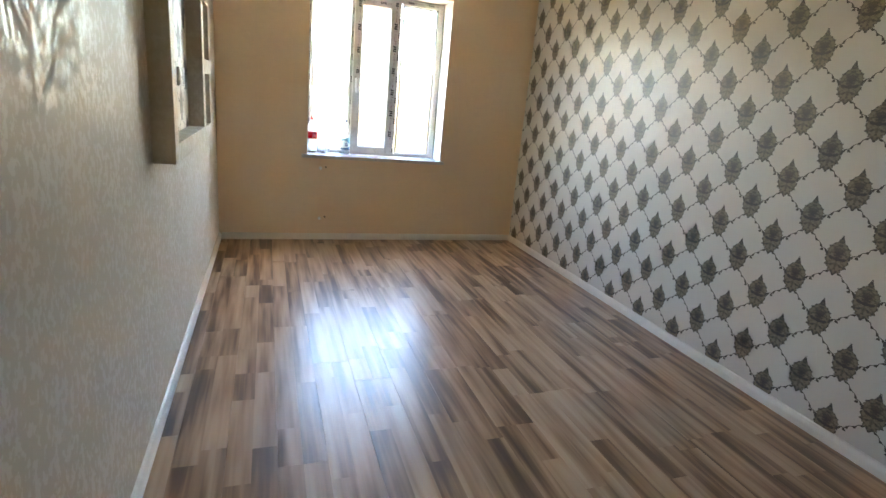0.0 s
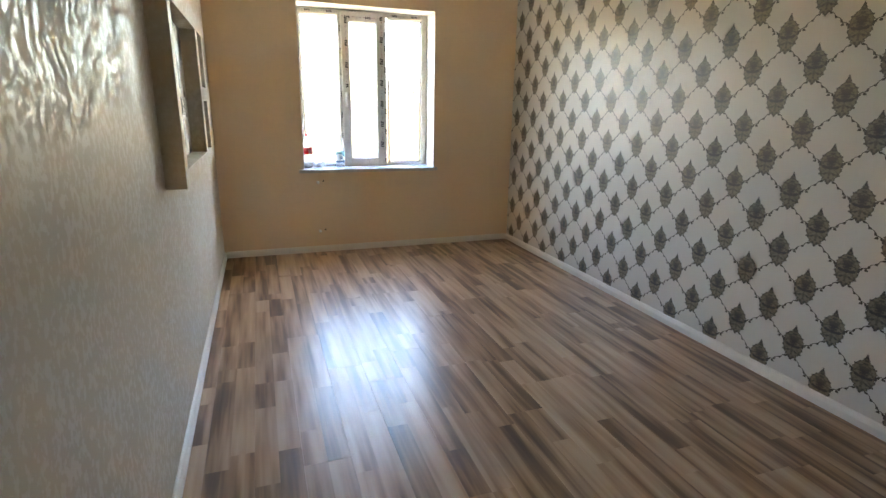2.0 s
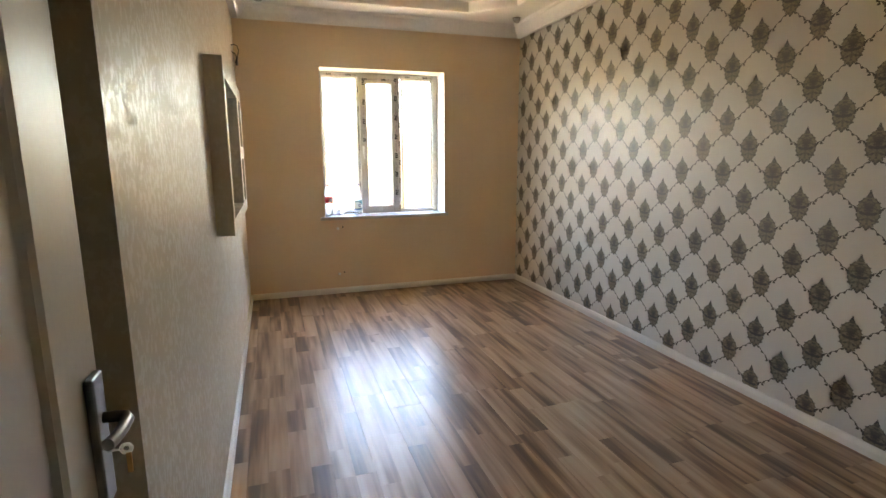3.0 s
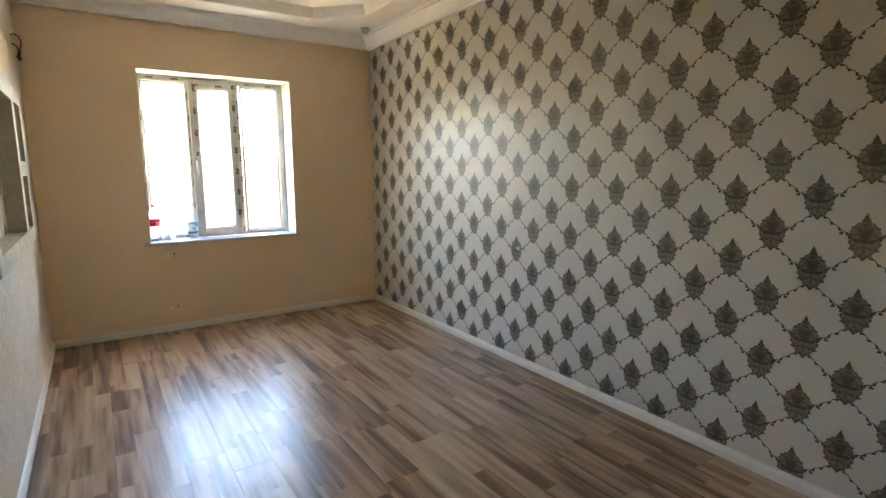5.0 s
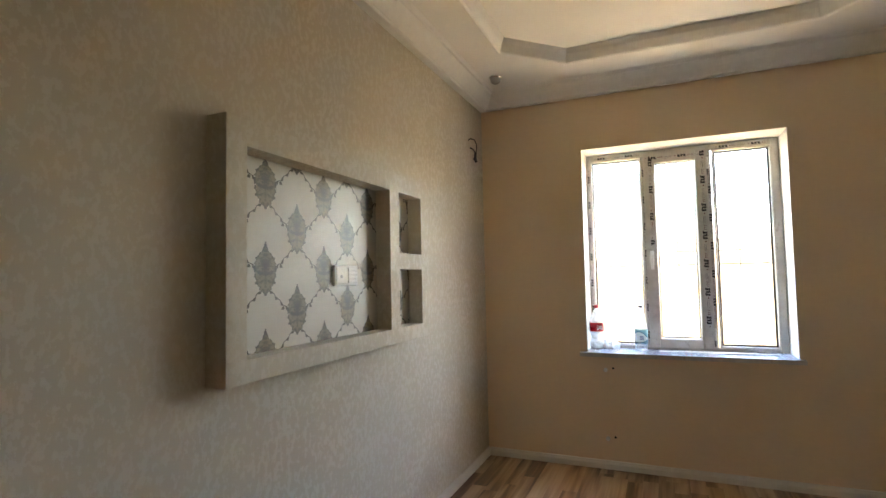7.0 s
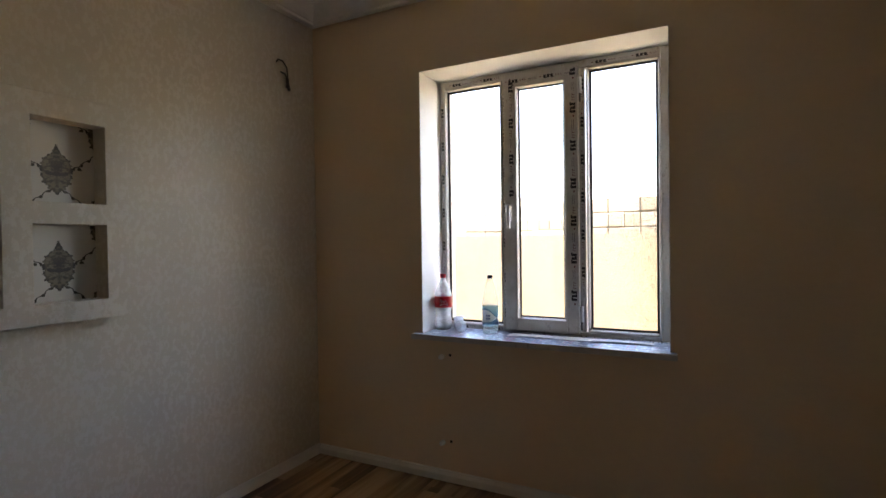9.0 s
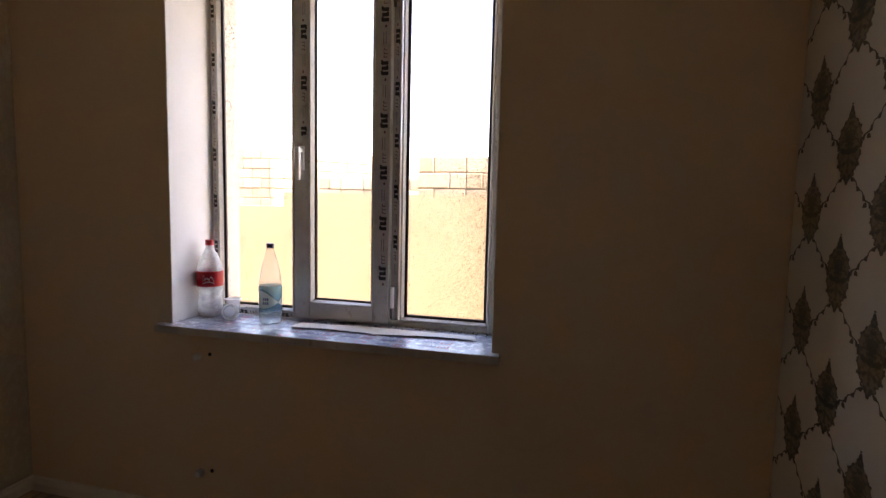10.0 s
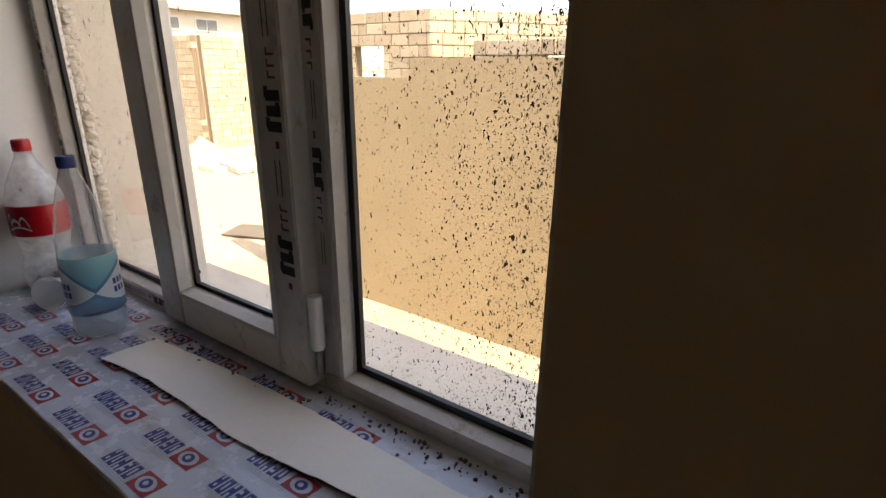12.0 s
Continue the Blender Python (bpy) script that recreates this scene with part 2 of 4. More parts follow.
def laminate():
    """Two-strip laminate: every strip is cut into pieces of their own tone, with long streaks along the board."""
    g = Nodes("laminate")
    info = g.nt.nodes.new("ShaderNodeObjectInfo")
    rnd = info.outputs["Random"]
    s = g.split(g.coords())
    strip = g.math("FLOOR", g.math("DIVIDE", s[0], 0.0965))

    def chance(x, y, z):
        w = g.nt.nodes.new("ShaderNodeTexWhiteNoise")
        w.noise_dimensions = "3D"
        g.put(w.inputs["Vector"], g.join(x, y, z))
        return w.outputs[0]

    off = chance(g.math("MULTIPLY", rnd, 91.7), g.math("ADD", g.math("MULTIPLY", strip, 7.3), 0.5), 0.2)
    along = g.math("ADD", s[1], g.math("MULTIPLY", off, 3.1))
    piece = g.math("FLOOR", g.math("DIVIDE", along, g.math("ADD", 0.55, g.math("MULTIPLY", off, 0.55))))
    tone = chance(g.math("MULTIPLY", rnd, 53.1), g.math("ADD", strip, 0.5), g.math("ADD", piece, 0.5))
    shift = g.join(g.math("MULTIPLY", tone, 37.0), g.math("MULTIPLY", rnd, 29.0), 0.0)
    streak = g.noise(g.coords((17, 1.1, 1), shift=shift), 1.0, 2.0, 0.5)
    grain = g.noise(g.coords((110, 1.5, 1), shift=shift), 1.0, 3.0, 0.5)
    pore = g.noise(g.coords((320, 9, 1), shift=shift), 1.0, 2.0)
    f = g.math("ADD", g.math("MULTIPLY", g.math("SUBTRACT", tone, 0.5), 0.42), g.math("ADD", g.math("MULTIPLY", g.math("SUBTRACT", streak, 0.5), 1.75), g.math("MULTIPLY", g.math("SUBTRACT", grain, 0.5), 0.20)))
    f = g.math("ADD", f, 0.53)
    col = g.ramp(f, (0.05, (0.085, 0.043, 0.022)), (0.28, (0.165, 0.090, 0.048)), (0.48, (0.335, 0.205, 0.117)), (0.70, (0.47, 0.315, 0.195)), (0.98, (0.56, 0.41, 0.275)))
    smear = g.noise(g.coords((5, 4, 1), "Object", shift), 1.0, 5.0, 0.6)
    g.bump(g.math("ADD", g.math("MULTIPLY", pore, 0.4), g.math("MULTIPLY", grain, 0.3)), 0.03, 0.0005)
    return g.set(Base_Color=col, Roughness=g.ramp(smear, (0.3, 0.29), (0.7, 0.36)), Specular_IOR_Level=0.65)


def window_glass(name, dirt):
    """Thin clear pane; dirt: how far dark flecks of old plaster and soil cover it."""
    g = Nodes(name)
    nt = g.nt
    clear = nt.nodes.new("ShaderNodeBsdfTransparent")
    clear.inputs[0].default_value = (0.93, 0.955, 0.945, 1)
    gloss = nt.nodes.new("ShaderNodeBsdfGlossy")
    gloss.inputs["Roughness"].default_value = 0.015
    mix = nt.nodes.new("ShaderNodeMixShader")
    g.put(mix.inputs[0], g.sheen(0.025))
    g.put(mix.inputs[1], clear.outputs[0])
    g.put(mix.inputs[2], gloss.outputs[0])
    out = mix.outputs[0]
    s = g.split(g.coords(where="Generated"))
    stretch = g.coords((1.3, 1, 0.7))
    bend = g.nt.nodes.new("ShaderNodeVectorMath")
    bend.operation = "ADD"
    g.put(bend.inputs[0], stretch)
    warp = nt.nodes.new("ShaderNodeTexNoise")
    g.put(warp.inputs["Vector"], g.coords())
    warp.inputs["Scale"].default_value = 130.0
    sc = nt.nodes.new("ShaderNodeVectorMath")
    sc.operation = "SCALE"
    g.put(sc.inputs[0], warp.outputs["Color"])
    sc.inputs["Scale"].default_value = 0.010
    g.put(bend.inputs[1], sc.outputs[0])
    total = None
    side = g.math("POWER", s[0], 3.2) if dirt > 0 else g.math("POWER", g.math("SUBTRACT", 1.0, s[0]), 5.0)
    amount = g.math("MULTIPLY", g.math("ADD", 0.07, g.math("MULTIPLY", side, g.math("ADD", 0.45, g.math("MULTIPLY", s[2], 0.75)))), abs(dirt))
    for size, reach in ((60.0, 0.24), (110.0, 0.30), (190.0, 0.36), (330.0, 0.40)):
        vo = nt.nodes.new("ShaderNodeTexVoronoi")
        g.put(vo.inputs["Vector"], bend.outputs[0])
        vo.inputs["Scale"].default_value = size
        pick = g.split(vo.outputs["Color"])
        radius = g.math("MULTIPLY", g.math("MULTIPLY", pick[1], reach), g.math("LESS_THAN", pick[0], g.math("MULTIPLY", amount, 0.55 if size < 100 else 1.0)))
        spot = g.math("LESS_THAN", vo.outputs["Distance"], radius)
        total = spot if total is None else g.math("MAXIMUM", total, spot)
    film = g.math("MULTIPLY", g.math("ADD", 0.012, g.math("MULTIPLY", amount, 0.05)), g.noise(g.coords(), 14.0, 5.0))
    cover = g.math("MAXIMUM", total, film, clamp=True)
    dust = nt.nodes.new("ShaderNodeBsdfDiffuse")
    g.put(dust.inputs[0], g.mix(total, (0.50, 0.45, 0.37), (0.035, 0.026, 0.018)))
    mix2 = nt.nodes.new("ShaderNodeMixShader")
    g.put(mix2.inputs[0], cover)
    g.put(mix2.inputs[1], out)
    g.put(mix2.inputs[2], dust.outputs[0])
    g.put(nt.nodes["Material Output"].inputs[0], mix2.outputs[0])
    return g.mat


def clear_plastic(name, tint, rough=0.05, milk=0.12):
    """Thin clear plastic of bottles and cups: mostly let through, with gloss at its edges."""
    g = Nodes(name)
    nt = g.nt
    clear = nt.nodes.new("ShaderNodeBsdfTransparent")
    clear.inputs[0].default_value = (*tint, 1)
    gloss = nt.nodes.new("ShaderNodeBsdfGlossy")
    gloss.inputs["Roughness"].default_value = rough
    milky = nt.nodes.new("ShaderNodeBsdfTranslucent")
    milky.inputs[0].default_value = (0.85, 0.86, 0.86, 1)
    dif = nt.nodes.new("ShaderNodeBsdfDiffuse")
    dif.inputs[0].default_value = (0.85, 0.86, 0.86, 1)
    soft = nt.nodes.new("ShaderNodeMixShader")
    soft.inputs[0].default_value = 0.5
    g.put(soft.inputs[1], milky.outputs[0])
    g.put(soft.inputs[2], dif.outputs[0])
    a = nt.nodes.new("ShaderNodeMixShader")
    # rim: whitish edge highlight painted by viewing angle, apart from the real gloss
    lw = nt.nodes.new("ShaderNodeLayerWeight")
    rim = g.math("MULTIPLY", g.math("POWER", lw.outputs["Facing"], 2.0), 0.35)
    g.put(a.inputs[0], g.math("ADD", rim, g.math("MULTIPLY", milk, g.ramp(g.noise(g.coords(), 30.0, 4.0), (0.3, 0.6), (0.7, 1.3))), clamp=True))
    g.put(a.inputs[1], clear.outputs[0])
    g.put(a.inputs[2], soft.outputs[0])
    b = nt.nodes.new("ShaderNodeMixShader")
    g.put(b.inputs[0], g.sheen(0.03, 0.75))
    g.put(b.inputs[1], a.outputs[0])
    g.put(b.inputs[2], gloss.outputs[0])
    g.put(nt.nodes["Material Output"].inputs[0], b.outputs[0])
    return g.mat


def sandy(name, dark, light, scale, rough=0.95, bump=0.6):
    g = Nodes(name)
    v = g.coords()
    big, mid, fine = g.noise(v, scale * 0.12), g.noise(v, scale), g.noise(v, scale * 14)
    f = g.math("ADD", g.math("MULTIPLY", big, 0.45), g.math("ADD", g.math("MULTIPLY", mid, 0.35), g.math("MULTIPLY", fine, 0.20)))
    g.bump(g.math("ADD", mid, g.math("MULTIPLY", fine, 0.5)), bump, 0.02)
    return g.set(Base_Color=g.ramp(f, (0.32, dark), (0.68, light)), Roughness=rough, Specular_IOR_Level=0.2)


def block_stone():
    """Sawn pale limestone blocks, each of its own tone."""
    g = Nodes("limestone_block")
    info = g.nt.nodes.new("ShaderNodeObjectInfo")
    v = g.coords(shift=g.join(g.math("MULTIPLY", info.outputs["Random"], 31.0), 0.0, 0.0))
    mid, fine = g.noise(v, 9.0), g.noise(v, 90.0)
    f = g.math("ADD", g.math("MULTIPLY", info.outputs["Random"], 0.5), g.math("MULTIPLY", g.math("ADD", mid, fine), 0.25))
    g.bump(g.math("ADD", mid, fine), 0.5, 0.006)
    return g.set(Base_Color=g.ramp(f, (0.2, (0.34, 0.275, 0.185)), (0.8, (0.48, 0.405, 0.295))), Roughness=0.92, Specular_IOR_Level=0.2)


M_DAMASK = damask("damask_wallpaper", 1, PU, PV)
M_CREAM, M_BEIGE, M_LAMINATE = cream_paper(), beige_paper(), laminate()
M_CEIL = plain("ceiling_paint", (0.87, 0.845, 0.785), 0.75, vary=0.05, scale=3.0)
M_CORNICE = plain("cornice_foam", (0.86, 0.84, 0.79), 0.6, vary=0.06, scale=26.0, bump=0.5)
M_PLASTER = plain("white_reveal_plaster", (0.80, 0.795, 0.77), 0.55, vary=0.05, scale=5.0)
M_SKIRT = plain("white_skirting_plastic", (0.76, 0.73, 0.66), 0.35, vary=0.06, scale=12.0)
g = Nodes("white_window_plastic")
soft, spots = g.noise(g.coords(), 7.0, 5.0, 0.65), g.noise(g.coords((1, 1, 0.6)), 48.0, 4.0, 0.6)
grey = g.ramp(soft, (0.3, (0.50, 0.475, 0.43)), (0.7, (0.65, 0.63, 0.585)))
grime = g.math("MULTIPLY", g.ramp(spots, (0.57, 0.0), (0.70, 1.0)), g.ramp(soft, (0.40, 0.0), (0.62, 0.75)))
g.bump(spots, 0.12, 0.001)
M_PVC = g.set(Base_Color=g.mix(grime, grey, (0.30, 0.23, 0.16)), Roughness=g.ramp(soft, (0.3, 0.26), (0.7, 0.42)))
M_GASKET = plain("black_rubber_gasket", (0.016, 0.015, 0.014), 0.6, vary=0.2)
M_FILM = plain("greyish_protective_film", (0.60, 0.575, 0.54), 0.3, vary=0.22, scale=20.0, bump=0.5)
M_INK = plain("black_print", (0.03, 0.026, 0.028), 0.45, vary=0.2)
M_INKRED = plain("maroon_print", (0.16, 0.035, 0.03), 0.45, vary=0.2)
M_DOOR = plain("white_door_lacquer", (0.72, 0.69, 0.62), 0.4, vary=0.07, scale=4.0)
M_STEEL = plain("brushed_dark_nickel", (0.22, 0.205, 0.19), 0.34, metal=1.0, vary=0.25, scale=30.0)
M_CHROME = plain("satin_chrome", (0.62, 0.60, 0.57), 0.18, metal=1.0, vary=0.1, scale=20.0)
M_WHITEPL = plain("white_switch_plastic", (0.87, 0.87, 0.86), 0.25, vary=0.04)
M_DARK = plain("hole_shade_paint", (0.025, 0.02, 0.016), 0.8, vary=0.3)
M_GLASS, M_GLASS_L, M_GLASS_R = window_glass("clear_pane", 0.10), window_glass("spattered_pane_left", -0.75), window_glass("spattered_pane_right", 1.9)
M_FENCE = sandy("tan_render", (0.325, 0.265, 0.170), (0.395, 0.33, 0.22), 2.0, bump=0.3)
M_SAND = sandy("pale_sand", (0.36, 0.285, 0.18), (0.47, 0.385, 0.26), 3.0)
M_BLOCK = block_stone()
M_MORTAR = sandy("sandy_mortar", (0.15, 0.12, 0.08), (0.23, 0.185, 0.125), 12.0)
M_CONCRETE = sandy("grey_concrete", (0.40, 0.37, 0.31), (0.55, 0.51, 0.44), 5.0)
M_OUTWHITE = sandy("pale_outside_render", (0.50, 0.45, 0.37), (0.58, 0.53, 0.45), 9.0, bump=0.15)
# dark tone added to cut bounce off unseen walls and darken the door recess
M_HALL = plain("darkened_wall_paint", (0.34, 0.275, 0.19), 0.7, vary=0.1, scale=6.0)
# the niches are lined with pieces cut separately
M_NICHES = damask("damask_wallpaper_niche", 1, 3.168, 1.446), damask("damask_wallpaper_upper_niche", 1, 4.172, 1.664), damask("damask_wallpaper_lower_niche", 1, 4.172, 1.287)

# ---------------------------------------------------------------- setting: the room
XL, XR, YN, YF = 0.05, 3.055, 0.28, 5.67      # left, right, door and window wall faces
CEIL, TRAY = 2.86, 2.945
OX0, OX1, OZ0, OZ1 = 0.839, 2.159, 0.830, 2.346   # window opening inside
YOUT = 6.10                                     # outer face of the window wall

floor = structure("floor", boxes((-1.2, -1.9, -0.14, 3.2, 5.67, -0.012)), M_CONCRETE, "brown two-strip laminate floor with a soft sheen", "floor")
structure("wall_left", boxes((-0.15, 1.235, -0.02, XL, 6.10, 3.1)), M_CREAM, "beige wallpapered wall with glossy flecks", "wall")
structure("wall_left_door_recess", boxes((-0.25, YN, -0.02, -0.062, 1.233, 3.1)), M_HALL, "darkened brown wall set back behind the open door", "wall")
structure("wall_right", boxes((XR, 0.0, -0.02, 3.25, 6.10, 3.1)), M_DAMASK, "white wallpaper with olive-brown damask medallions and chains", "wall")
structure("wall_window", boxes((XL + 0.002, YF, -0.16, OX0 - 0.003, YOUT, 3.1), (OX1 + 0.003, YF, -0.16, XR - 0.002, YOUT, 3.1),
                               (OX0 - 0.003, YF, -0.16, OX1 + 0.003, YOUT - 0.002, OZ0 - 0.03), (OX0 - 0.003, YF, OZ1 + 0.003, OX1 + 0.003, YOUT, 3.1)),
          M_BEIGE, "beige wallpapered wall round the window", "wall")
structure("wall_door", boxes((-0.25, 0.12, -0.02, -0.03, YN - 0.002, 3.1), (0.86, 0.12, -0.02, XR - 0.002, YN - 0.002, 3.1), (-0.03, 0.12, 2.06, 0.86, YN - 0.002, 3.1)),
          M_HALL, "unseen doorway wall, darkened to cut bounced light", "wall")
structure("wall_hall", boxes((-1.3, -2.0, -0.02, -1.2, 0.118, 3.0), (2.2, -2.0, -0.02, 2.3, 0.118, 3.0), (-1.2, -2.0, -0.02, 2.2, -1.9, 3.0), (-1.2, 0.06, -0.02, -0.252, 0.118, 3.0)), M_HALL, "plain unseen hall walls, darkened to cut bounced light", "wall")
structure("ceiling_hall", boxes((-1.3, -2.0, 2.75, 2.3, 0.118, 2.9)), M_CEIL, "plain white hall ceiling", "ceiling")


def octagon(x0, x1, y0, y1, c):
    return [(x0 + c, y0), (x1 - c, y0), (x1, y0 + c * 0.98), (x1, y1 - c), (x1 - c, y1), (x0 + c, y1), (x0, y1 - c), (x0, y0 + c * 0.98)]


def tray_ceiling():
    """Ceiling with a wide flat border and a raised eight-sided middle."""
    bm = bmesh.new()
    inner = octagon(0.44, 2.645, 0.72, 5.245, 0.37)
    outer = [(-0.15, 0.12), (3.2, 0.12), (3.2, 0.12), (3.2, 5.9), (3.2, 5.9), (-0.15, 5.9), (-0.15, 5.9), (-0.15, 0.12)]
    lo = [bm.verts.new((x, y, CEIL)) for x, y in inner]
    hi = [bm.verts.new((x, y, TRAY)) for x, y in inner]
    corners = {}
    for p in outer:
        if p not in corners:
            corners[p] = bm.verts.new((*p, CEIL))
    out = [corners[p] for p in outer]
    for i in range(8):
        j = (i + 1) % 8
        bm.faces.new(list(dict.fromkeys((lo[i], lo[j], out[j], out[i]))))
        bm.faces.new((lo[i], hi[i], hi[j], lo[j]))
    bm.faces.new(hi)
    top = [bm.verts.new((x, y, 3.09)) for x, y in ((-0.15, 0.12), (3.2, 0.12), (3.2, 5.9), (-0.15, 5.9))]
    bm.faces.new(top)
    ring = [corners[p] for p in ((-0.15, 0.12), (3.2, 0.12), (3.2, 5.9), (-0.15, 5.9))]
    for i in range(4):
        bm.faces.new((ring[i], ring[(i + 1) % 4], top[(i + 1) % 4], top[i]))
    bmesh.ops.recalc_face_normals(bm, faces=bm.faces)
    return bm


structure("ceiling", tray_ceiling(), M_CEIL, "cream-white plasterboard ceiling with a raised eight-sided middle", "ceiling")


def sweep(path, profile, closed=True):
    """A moulding along a flat path; profile: (inset from the path, height) pairs, the path running anticlockwise."""
    bm = bmesh.new()
    n = len(path)
    rings = []
    for i in range(n):
        p, a, b = Vector(path[i]), Vector(path[i - 1]), Vector(path[(i + 1) % n])
        d0, d1 = (p - a).normalized(), (b - p).normalized()
        if not closed and i == 0:
            d0 = d1
        if not closed and i == n - 1:
            d1 = d0
        n0, n1 = Vector((-d0.y, d0.x)), Vector((-d1.y, d1.x))
        m = (n0 + n1) / max(0.2, 1 + n0.dot(n1))
        rings.append([bm.verts.new((*(p + m * o), z)) for o, z in profile])
    for i in range(n if closed else n - 1):
        a, b = rings[i], rings[(i + 1) % n]
        for k in range(len(profile) - 1):
            bm.faces.new((a[k], b[k], b[k + 1], a[k + 1]))
        if profile[0] != profile[-1]:
            bm.faces.new((a[-1], b[-1], b[0], a[0]))
    if not closed:
        bm.faces.new(rings[0])
        bm.faces.new(rings[-1][::-1])
    bmesh.ops.recalc_face_normals(bm, faces=bm.faces)
    return bm


CORNICE = [(0.001, 2.746), (0.058, 2.734), (0.064, 2.737), (0.066, 2.748), (0.076, 2.753), (0.092, 2.768), (0.110, 2.792), (0.122, 2.816), (0.130, 2.836), (0.144, 2.839), (0.150, 2.850), (0.160, 2.858), (0.001, 2.858)]
structure("cornice", sweep([(XL, YN), (XR, YN), (XR, YF), (XL, YF)], CORNICE), M_CORNICE, "white moulded foam cornice along the ceiling", "cornice")
LIP = [(-0.004, CEIL - 0.004), (0.010, CEIL - 0.010), (0.022, CEIL - 0.002), (0.026, CEIL + 0.020), (0.034, CEIL + 0.050), (0.046, TRAY - 0.010), (0.050, TRAY + 0.001), (-0.004, TRAY + 0.001)]
structure("ceiling_tray_trim", sweep(octagon(0.44, 2.645, 0.72, 5.245, 0.37), LIP), M_CORNICE, "white patterned moulding round the raised ceiling", "trim")

SKIRT = [(0.001, 0.001), (0.021, 0.001), (0.021, 0.036), (0.017, 0.046), (0.014, 0.050), (0.012, 0.057), (0.006, 0.061), (0.001, 0.061)]
for nm, run in (("baseboard_right", [(XR, YN), (XR, YF)]), ("baseboard_window", [(XR - 0.022, YF), (XL + 0.022, YF)]), ("baseboard_left", [(XL, YF), (XL, 1.24)]), ("baseboard_door_wall", [(0.93, YN), (XR - 0.022, YN)])):
    structure(nm, sweep(run, SKIRT, closed=False), M_SKIRT, "white plastic skirting board", "baseboard")

# ---------------------------------------------------------------- window
YFR = 5.922    # inner face of the fixed frame
window = structure("window_1", None, None, "white plastic three-part window with printed protective film still on", "window")


def member(x0, z0, x1, z1, y0, y1, bevel=0.006):
    return boxes((x0, y0, z0, x1, y1, z1), bevel=bevel)


# fixed frame: outer posts, head, bottom rail, two mullions
FX0, FX1, FZ0, FZ1 = OX0 + 0.003, OX1 - 0.003, 0.831, 2.345
PANES = ((0.890, 1.235), (1.752, 2.090))
for x0, x1 in ((FX0, 0.872), (2.106, FX1)):
    part("frame_post", member(x0, FZ0, x1, FZ1, YFR, 5.968), M_PVC, window)
part("frame_head", member(0.8722, 2.300, 2.1058, FZ1, YFR + 0.0005, 5.968), M_PVC, window)
part("frame_rail", member(0.8722, FZ0, 2.1058, 0.858, YFR + 0.0005, 5.968), M_PVC, window)
for x0, x1 in ((1.250, 1.288), (1.676, 1.726)):
    part("mullion", member(x0, 0.8585, x1, 2.2995, YFR + 0.001, 5.968), M_PVC, window)


def bead_frame(x0, z0, x1, z1, y, wide, deep=0.016):
    """Four sloping glazing beads round a pane, mitred."""
    bm = bmesh.new()
    ring = []
    for o, d in ((0, 0.0), (wide * 0.25, -deep * 0.45), (wide * 0.6, -deep * 0.35), (wide, deep * 0.7), (wide, deep * 1.6), (0, deep * 1.6)):
        ring.append([bm.verts.new(p) for p in ((x0 + o, y + d, z0 + o), (x1 - o, y + d, z0 + o), (x1 - o, y + d, z1 - o), (x0 + o, y + d, z1 - o))])
    for a, b in zip(ring, ring[1:] + ring[:1]):
        for i in range(4):
            bm.faces.new((a[i], a[(i + 1) % 4], b[(i + 1) % 4], b[i]))
    bmesh.ops.recalc_face_normals(bm, faces=bm.faces)
    return bm


def gasket_frame(x0, z0, x1, z1, y, wide=0.006):
    bm = bmesh.new()
    for row in ((x0, z0, x0 + wide, z1), (x1 - wide, z0, x1, z1), (x0 + wide, z0, x1 - wide, z0 + wide), (x0 + wide, z1 - wide, x1 - wide, z1)):
        add_box(bm, row[0], y, row[1], row[2], y + 0.008, row[3])
    return bm


def pane(x0, z0, x1, z1, y, glass, parent):
    ob = part("pane", boxes((x0, y, z0, x1, y + 0.004, z1)), glass, parent)
    ob.visible_shadow = False
    return ob


for (x0, x1), glass in zip(PANES, (M_GLASS_L, M_GLASS_R)):
    part("glazing_bead", bead_frame(x0 - 0.019, 0.858, x1 + 0.019 if x1 > 2 else x1 + 0.016, 2.300, YFR + 0.002, 0.015), M_PVC, window)
    part("gasket", gasket_frame(x0 - 0.006, 0.871, x1 + 0.006, 2.287, YFR + 0.019, 0.013), M_GASKET, window, "black rubber gasket")
    pane(x0 - 0.005, 0.872, x1 + 0.005, 2.286, YFR + 0.0285, glass, window)

# opening sash in the middle
YS = 5.892
sash = part("sash", boxes((1.268, YS, 0.848, 1.338, 5.955, 2.318), (1.626, YS, 0.848, 1.694, 5.955, 2.318), (1.338, YS + 0.0004, 0.848, 1.626, 5.955, 0.912), (1.338, YS + 0.0004, 2.246, 1.626, 5.955, 2.318), bevel=0.005), M_PVC, window, "opening sash of white plastic")
part("sash_bead", bead_frame(1.334, 0.908, 1.630, 2.250, YS + 0.004, 0.016), M_PVC, sash)
part("gasket", gasket_frame(1.347, 0.921, 1.617, 2.237, YS + 0.026, 0.011), M_GASKET, sash, "black rubber gasket")
pane(1.349, 0.923, 1.615, 2.235, YS + 0.037, M_GLASS, sash)
handle = part("window_handle", boxes((1.292, YS - 0.010, 1.475, 1.318, YS, 1.575), bevel=0.006, segments=3), M_WHITEPL, sash, "white lever handle pointing down")
bmh = tube([(1.305, YS - 0.008, 1.555), (1.305, YS - 0.030, 1.555)], 0.010, 14)
add_box(bmh, 1.294, YS - 0.046, 1.432, 1.315, YS - 0.028, 1.568, bevel=0.007, segments=3)
